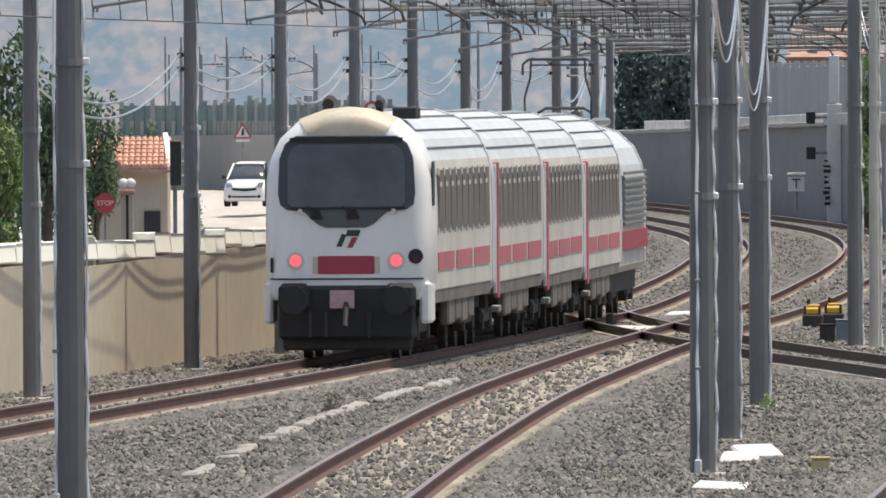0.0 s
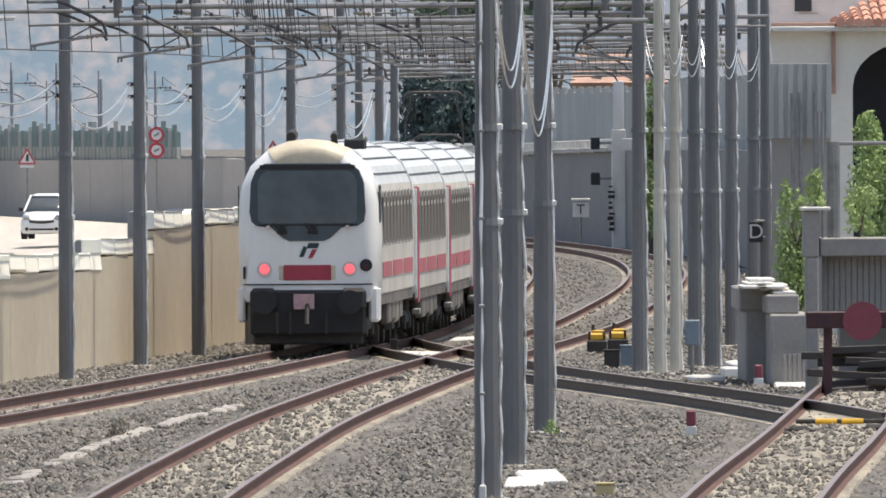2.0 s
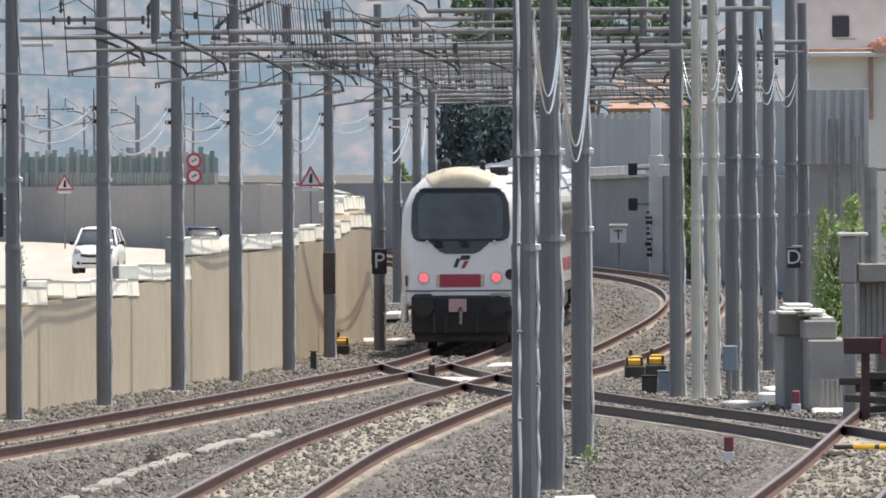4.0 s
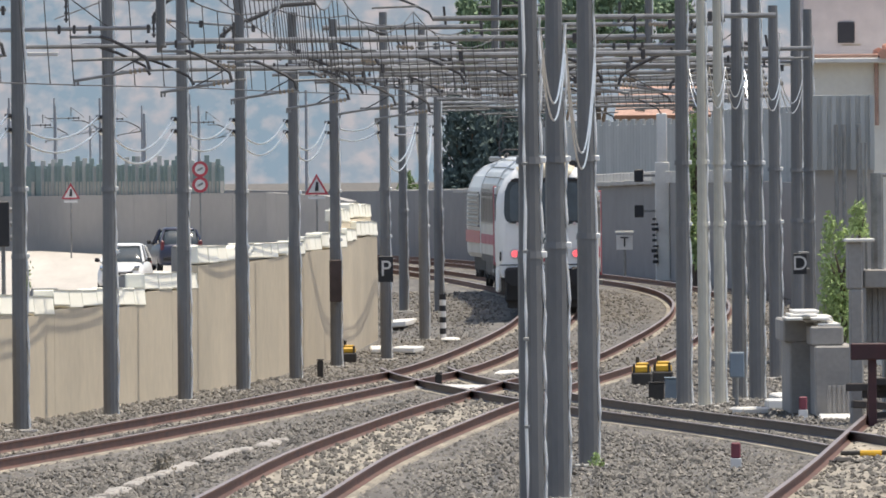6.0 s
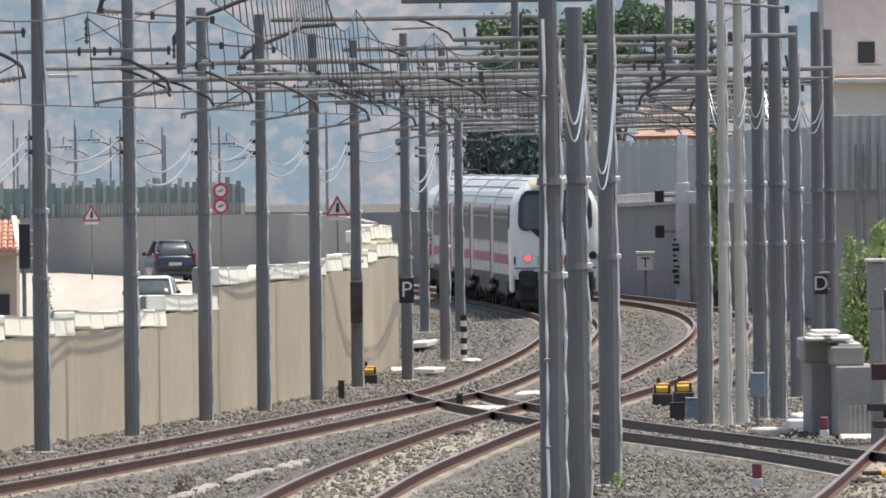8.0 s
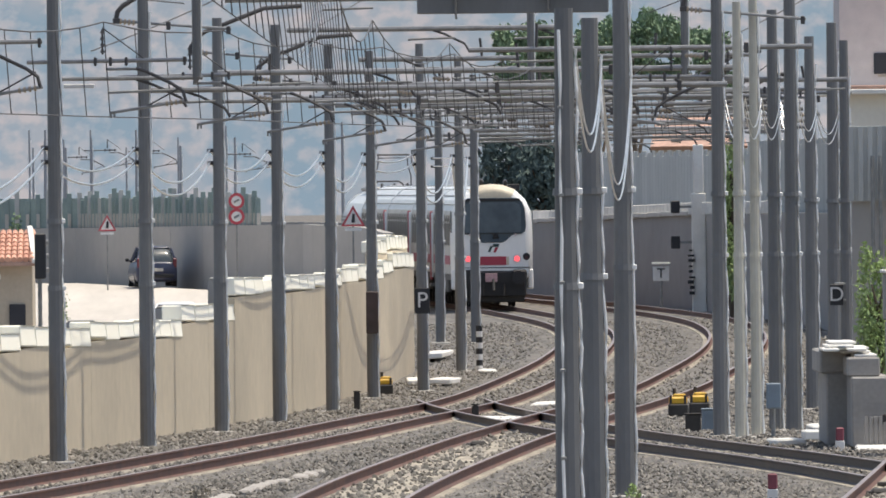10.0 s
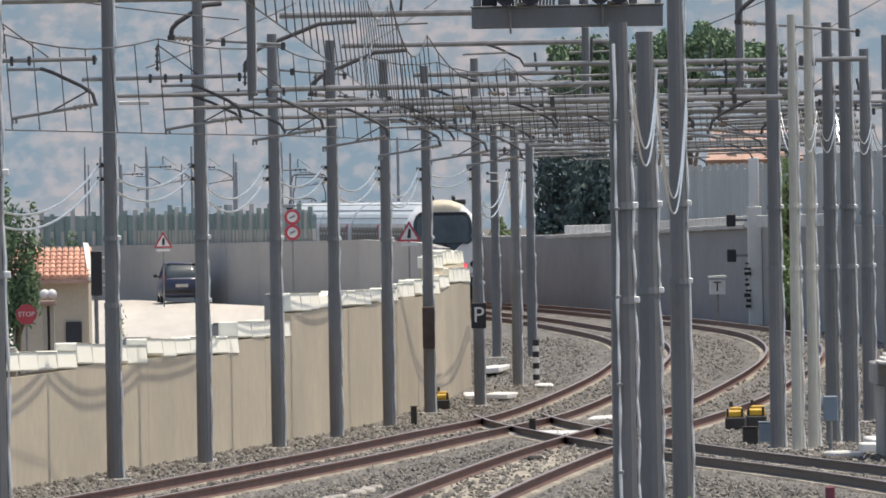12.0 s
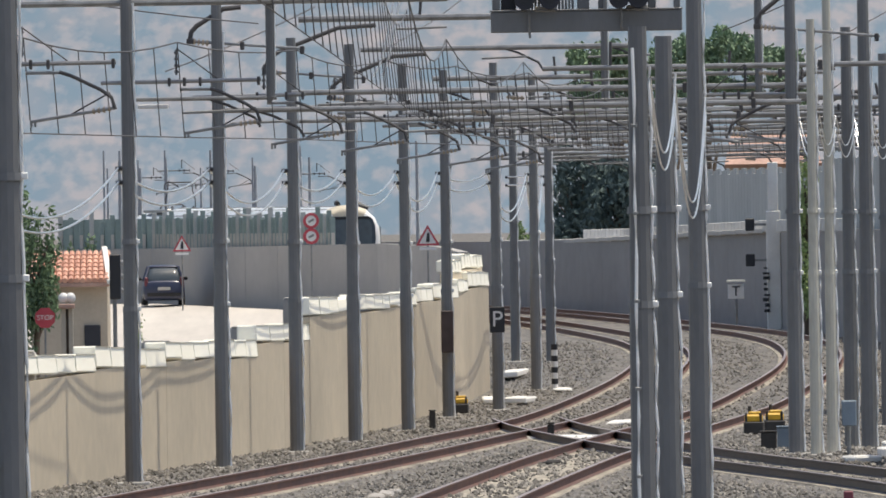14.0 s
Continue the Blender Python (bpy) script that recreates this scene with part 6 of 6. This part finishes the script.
def plants():
    tree(-12.6, 525, -1.5, 6.2, 1.5, "tall dark green tree behind the wall", M_LEAFDARK, 5460, 0.099, 1, 0.05)
    tree(-11.3, 515, -1.5, 6.0, 1.35, "tall dark green tree behind the wall", M_LEAFDARK, 5460, 0.099, 2, 0.05)
    tree(-12.7, 505, -1.5, 4.3, 1.3, "light green leafy tree behind the wall", M_LEAF, 4620, 0.093, 3, 0.05)
    tree(-10.3, 535, -1.5, 4.2, 0.9, "ragged dark conifer beside the cottage", M_LEAFDARK, 3360, 0.081, 4, 0.05)
    tree(-9.5, 570, -1.5, 3.3, 0.6, "dark shrub behind the cottage", M_LEAFDARK, 1050, 0.074, 14, 0.2)
    tree(-7.35, 528, -2.9, 1.2, 0.45, "small dry green bush by the road", M_LEAF, 840, 0.056, 15, 0.1)
    tree(9.3, 850, -1, 6.7, 1.6, "dark broad tree behind the bend", M_LEAFHAZED, 3990, 0.185, 5, 0.05)
    tree(11.0, 845, -1, 6.4, 1.5, "dark broad tree behind the bend", M_LEAFHAZED, 3990, 0.185, 6, 0.05)
    tree(12.8, 840, -1, 6.0, 1.3, "dark broad tree behind the bend", M_LEAFHAZED, 3150, 0.185, 16, 0.05)
    tree(6.7, 880, -1, 3.2, 0.8, "small bright green tree beyond the bend", M_LEAF, 1470, 0.099, 17, 0.1)
    for k, (x, t, w) in enumerate(((11.5, 12.7, 1.4), (13.4, 12.8, 1.6), (16.2, 13.0, 1.7), (18.4, 14.2, 1.9), (20.6, 13.4, 1.6), (23.2, 13.1, 1.6))):
        tree(x, 1000 + 6 * k, -1, t, w, "green pine crown rising behind the houses", M_PINEHAZED, 2730, 0.161, 20 + k, 0.72)
    tree(14.15, 604, -0.3, 6.1, 0.5, "slim green tree behind the masts", M_LEAFBRIGHT, 3150, 0.081, 7, 0.1)
    tree(11.08, 352, -0.3, 3.05, 0.42, "bright green shrub beside the blocks", M_LEAFBRIGHT, 3150, 0.046, 8, 0.2, "shrub", "shrub")
    tree(12.75, 346, -0.3, 4.6, 0.85, "bright green climbing shrub above the loading bank", M_LEAFBRIGHT, 7560, 0.050, 9, 0.3, "shrub", "shrub")
    tree(14.1, 348, -0.3, 4.9, 0.95, "bright green climbing shrub above the loading bank", M_LEAFBRIGHT, 5460, 0.050, 10, 0.3, "shrub", "shrub")
    tree(10.75, 307.6, 2.33, 3.2, 0.35, "small bright green weed on the loading bank", M_LEAFBRIGHT, 1050, 0.031, 11, 0.1, "weed", "weed")
    tree(9.95, 306.0, 2.85, 3.5, 0.22, "yellow-green weed growing on the end pillar", M_LEAFBRIGHT, 700, 0.035, 19, 0.0, "weed", "weed")
    tree(4.75, 265, -0.25, 0.02, 0.12, "tuft of yellow-green weed at a mast's foot", M_LEAFBRIGHT, 90, 0.035, 12, 0.05, "weed", "weed")
    tree(-1.6, 263, -0.3, 0.05, 0.22, "tuft of dry straw-coloured weed", M_SAND, 336, 0.025, 13, 0.05, "weed", "weed")


# ---- cars ----
def loft(bm, rings):
    rows = [[bm.verts.new(p) for p in r] for r in rings]
    n = len(rows[0])
    for q, r in zip(rows, rows[1:]):
        for k in range(n):
            bm.faces.new((q[k], q[(k + 1) % n], r[(k + 1) % n], r[k]))
    bm.faces.new(rows[0])
    bm.faces.new(rows[-1][::-1])
    bmesh.ops.recalc_face_normals(bm, faces=bm.faces[:])


def car(body_mat, label, tall=1.62, wide=1.78, long=4.3):
    """The nose points along -y of its own space."""
    root = thing("car", label, "car")
    w, k, y0 = wide / 2, tall / 1.6, -long / 2
    belt = ((-0.90, 0.0), (-0.97, 0.10), (-1.0, 0.32), (-0.99, 0.62), (-0.93, 0.86), (-0.80, 0.97), (-0.45, 1.0), (0.45, 1.0), (0.80, 0.97), (0.93, 0.86), (0.99, 0.62), (1.0, 0.32), (0.97, 0.10), (0.90, 0.0))
    rows = ((0.0, 0.30, 0.62, 0.78), (0.06, 0.24, 0.72, 0.88), (0.22, 0.20, 0.82, 0.96), (0.60, 0.19, 0.92, 0.99), (1.10, 0.18, 1.00, 1.0), (long * 0.6, 0.18, 1.02, 1.0), (long - 0.35, 0.20, 1.02, 0.99), (long - 0.08, 0.24, 0.98, 0.95), (long, 0.32, 0.90, 0.88))
    bm = B()
    loft(bm, [[(x * w * f, y0 + y, (a + (b - a) * z) * k) for x, z in belt] for y, a, b, f in rows])
    smooth(part("body", bm, body_mat, root))
    hood = ((-0.90, 0.0), (-0.86, 0.35), (-0.80, 0.70), (-0.70, 0.92), (-0.50, 1.0), (0.50, 1.0), (0.70, 0.92), (0.80, 0.70), (0.86, 0.35), (0.90, 0.0))
    cab = ((0.95, 0.96, 1.00, 1.0), (1.30, 0.96, 1.24, 0.98), (1.72, 0.96, 1.50, 0.95), (2.05, 0.96, 1.57, 0.93), (long - 0.9, 0.96, 1.56, 0.92), (long - 0.42, 0.96, 1.46, 0.92), (long - 0.10, 0.96, 1.00, 0.95))
    bm = B()
    loft(bm, [[(x * w * f, y0 + y, (a + (b - a) * z) * k) for x, z in hood] for y, a, b, f in cab])
    smooth(part("cabin_glass", bm, M_CARGLASS, root, "dark glazed cabin"))
    top = ((-0.72, 0.0), (-0.68, 0.6), (-0.52, 1.0), (0.52, 1.0), (0.68, 0.6), (0.72, 0.0))
    bm = B()
    loft(bm, [[(x * w * f, y0 + y, (1.50 + 0.10 * z * g) * k) for x, z in top] for y, f, g in ((1.66, 0.90, 0.3), (1.95, 0.95, 0.85), (2.5, 0.97, 1.0), (long - 0.9, 0.96, 0.95), (long - 0.50, 0.93, 0.4))])
    roof = part("roof", bm, body_mat, root)
    smooth(roof)
    for s in (-1, 1):
        for a, b in (((0.90, 1.0, 0.97), (0.70, 1.80, 1.53)), ((0.92, long * 0.56, 1.0), (0.72, long * 0.55, 1.53)), ((0.91, long - 0.15, 1.0), (0.70, long - 0.52, 1.50))):
            bm = B()
            rod(bm, (s * a[0] * w, y0 + a[1], a[2] * k), (s * b[0] * w, y0 + b[1], b[2] * k), 0.05, 0.04, n=6)
            part("pillar", bm, body_mat, roof)
        for y in (0.82, long - 0.82):
            bm = B()
            rod(bm, (s * (w - 0.22), y0 + y, 0.32), (s * (w - 0.01), y0 + y, 0.32), 0.32, n=20)
            t = part("wheel", bm, M_TYRE, root)
            bm = B()
            rod(bm, (s * (w - 0.03), y0 + y, 0.32), (s * w, y0 + y, 0.32), 0.2, n=14)
            part("rim", bm, M_STEEL, t)
        bm = B()
        box(bm, s * (w + 0.09) - 0.08, s * (w + 0.09) + 0.08, y0 + 1.35, y0 + 1.47, 0.98 * k, 1.12 * k, 0.035)
        rod(bm, (s * (w - 0.12), y0 + 1.42, 1.0 * k), (s * (w + 0.04), y0 + 1.42, 1.03 * k), 0.025, n=6)
        part("mirror", bm, M_BLACK, root)
        bm = B()
        loft(bm, [[(s * w * x, y0 + y, z * k) for x, z in ((0.50, 0.70 + d), (0.80, 0.68 + d), (0.84, 0.80 + d), (0.60, 0.78 + d))] for y, d in ((0.03, 0.0), (0.34, 0.06))])
        part("headlight", bm, M_CHROME, root)
        bm = B()
        box(bm, s * w * 0.84 - 0.08, s * w * 0.84 + 0.07, long / 2 - 0.16, long / 2 + 0.005, 0.74 * k, 1.12 * k, 0.04)
        part("tail_light", bm, M_TAILCAR, root)
        bm = B()
        rod(bm, (s * w * 0.66, y0 + 0.06, 0.36 * k), (s * w * 0.66, y0 - 0.012, 0.36 * k), 0.07, n=10)
        part("fog_lamp", bm, M_BLACK, root)
    bm = B()
    hose(bm, [(x * w, y0 - 0.005 + 0.10 * x * x, (0.60 + 0.10 * x * x) * k) for x in (-0.55, -0.35, -0.12, 0.12, 0.35, 0.55)], 0.055, 8)
    part("grille", bm, M_BLACK, root)
    bm = B()
    box(bm, -0.58 * w, 0.58 * w, y0 - 0.012, y0 + 0.12, 0.30 * k, 0.40 * k, 0.03)
    part("air_intake", bm, M_BLACK, root)
    bm = B()
    box(bm, -0.82 * w, 0.82 * w, long / 2 - 0.12, long / 2 + 0.03, 0.34 * k, 0.52 * k, 0.05)
    part("rear_bumper", bm, M_BLACK, root)
    bm = B()
    box(bm, -0.26, 0.26, long / 2, long / 2 + 0.04, 0.60 * k, 0.72 * k, 0.01)
    part("plate", bm, M_BLOCK, root)
    return root


# ---- loose stones ----
def stones():
    """Ballast that stands out of the ground, as one sheet of loose pieces."""
    rnd = np.random.RandomState(7)
    verts, faces = [], []
    base = np.array([(1, 0, 0), (-1, 0, 0), (0, 1, 0), (0, -1, 0), (0, 0, 1), (0, 0, -0.6), (0.6, 0.6, 0.5), (-0.6, -0.5, 0.6)], float)
    tri = [(0, 6, 4), (0, 2, 6), (2, 4, 6), (2, 1, 4), (1, 7, 4), (1, 3, 7), (3, 4, 7), (3, 0, 4), (0, 3, 5), (3, 1, 5), (1, 2, 5), (2, 0, 5)]
    lines = [(LINE_A, 1.507, 0.03), (curve_through(PLAN_B), 1.62, 0.07), (curve_through(PLAN_C), 1.6, 0.07), (curve_through(PLAN_D), 1.507, 0.03)]
    tables = [([p.y for p in l], [p.x for p in l], g, up) for l, g, up in lines]
    count = 0
    for _ in range(150000):
        y = 190 + 400 * rnd.rand() ** 1.5
        x = y * (-0.034 + 0.085 * rnd.rand())
        if (y < 477 and x < wall_x(y) + 0.2) or (y >= 477 and x < 2.6):
            continue
        skip, low = False, 0.0
        for ys, xs, g, up in tables:
            if ys[0] <= y <= ys[-1]:
                d = abs(x - np.interp(y, ys, xs))
                if abs(d - g / 2) < 0.16:
                    skip = True
                elif d < g / 2:
                    low = up
                    if rnd.rand() < (0.42 if up > 0.05 else 0.25):
                        skip = True
        if skip:
            continue
        s = 0.016 + 0.034 * rnd.rand() ** 1.4
        r = rnd.rand() * 6.28
        c, sn = math.cos(r), math.sin(r)
        b = base * (s * (0.8 + 0.5 * rnd.rand()), s * (0.8 + 0.5 * rnd.rand()), s * (0.7 + 0.6 * rnd.rand())) + (rnd.rand(8, 3) - 0.5) * s * 0.5
        q = np.stack((b[:, 0] * c - b[:, 1] * sn + x, b[:, 0] * sn + b[:, 1] * c + y, b[:, 2] + gz(y) - 0.215 + low + 0.012), 1)
        k = len(verts)
        verts.extend(map(tuple, q))
        faces.extend((a + k, e + k, f + k) for a, e, f in tri)
        count += 1
    me = bpy.data.meshes.new("ballast")
    me.from_pydata(verts, [], faces)
    me.materials.append(M_STONE)
    tagged(new("ballast", me), "coarse grey and pale crushed track stone", "ballast", kind="stuff")


# ---- put together ----
land()
hills()
LINE_B = curve_through(PLAN_B)
track("rusty main track on grey ballast that the train runs on", LINE_A, 1.507, M_RAIL, None)
track("rusty second track with pale fines between its rails", LINE_B, 1.62, M_RAIL, M_SAND)
track("rusty siding that ends at the buffer stop", curve_through(PLAN_C), 1.6, M_RAIL, M_SAND)
track("dark oily crossover between the tracks", curve_through(PLAN_D), 1.507, M_RAILDARK, None)
stepped_wall()
overhead()
portals()
signal_gantry()
distance_walls()
signs()
lineside()
yard()
roadside()
plants()
stones()

# ---- what moves ----
ARC = [0.0]
for p_, q_ in zip(LINE_A, LINE_A[1:]):
    ARC.append(ARC[-1] + (q_ - p_).length)


def on_line(s):
    """The point of the main track's centre line at s metres along it."""
    return Vector([float(np.interp(s, ARC, [p[k] for p in LINE_A])) for k in range(3)])


def arc_of(y):
    return float(np.interp(y, [p.y for p in LINE_A], ARC))


TAIL = [(0.0, 306.5), (0.5, 320.5), (1.0, 335.0), (2.0, 363.0), (3.0, 390.0), (3.5, 405.5), (6.0, 505.0), (8.0, 565.0), (10.3, 641.0), (11.0, 665.0), (12.5, 728.0), (13.0, 746.5), (13.5, 760.5), (14.0, 769.5)]


def tail_at(t):
    return float(np.interp(t, [r[0] for r in TAIL], [arc_of(r[1]) for r in TAIL]))


def riding(middle, wheelbase):
    a, b = on_line(middle - wheelbase / 2), on_line(middle + wheelbase / 2)
    d = (b - a).normalized()
    yaw = math.atan2(-d.x, d.y)
    return Matrix.Translation((a + b) / 2) @ Matrix.Rotation(yaw, 4, "Z")


def motions():
    times = [k * 0.5 for k in range(29)]
    gap = COACH
    walk(TRAIN[0], [(t, riding(tail_at(t) + gap / 2, 12.0)) for t in times])
    for k in (1, 2, 3):
        walk(TRAIN[k], [(t, riding(tail_at(t) + gap * (k + 0.5), 12.0)) for t in times])
    walk(TRAIN[4], [(t, riding(tail_at(t) + gap * 4 + 6.3, 7.4)) for t in times])
    walk(WHITE_CAR, [(t, pose(x, y, z, 0, 0, r)) for t, x, y, z, r in (
        (0.0, -7.45, 700, -0.02, -6), (1.5, -6.97, 693, -0.17, -6), (3.0, -6.6, 682, -0.32, -5), (6.0, -5.3, 655, -0.62, -5),
        (7.5, -5.0, 641, -0.80, -4), (8.2, -4.85, 634, -0.95, -4), (10.3, -4.45, 610, -1.36, -4), (11.0, -4.4, 602, -1.46, -4), (12.0, -4.3, 590, -1.62, -3), (14.0, -3.9, 566, -1.95, -3))])
    walk(DARK_CAR, [(t, pose(x, y, z, 0, 0, 180 + r)) for t, x, y, z, r in (
        (0.0, -1.45, 650, -0.90, 3), (2.0, -1.70, 667, -0.64, 4), (3.0, -1.95, 676, -0.50, 5), (3.6, -2.25, 681, -0.43, 6), (6.0, -3.67, 697, -0.16, 6), (7.5, -4.5, 714, 0.07, 6), (8.2, -5.0, 724, 0.14, 6),
        (10.3, -6.5, 738, 0.24, 5), (11.0, -6.87, 740, 0.25, 4), (12.0, -7.55, 742, 0.26, 3), (13.0, -8.5, 744, 0.28, 2), (14.0, -9.05, 746, 0.29, 2))])

WHITE_CAR = car(M_CARW, "white hatchback car coming down the pale road", 1.74, 1.72, 4.1)
DARK_CAR = car(M_CARB, "dark blue tall family car driving up the road", 1.66, 1.75)



def raised(root, f):
    """Stretch a thing's parts upwards from the rails."""
    for ob in root.children_recursive:
        ob.data.transform(Matrix.Diagonal((1, 1, f, 1)))
    return root


first = raised(coach(), 1.02)
TRAIN = [raised(cab_coach(), 1.02), first, copy_thing(first, Matrix()), copy_thing(first, Matrix()), raised(loco(), 1.02)]
motions()
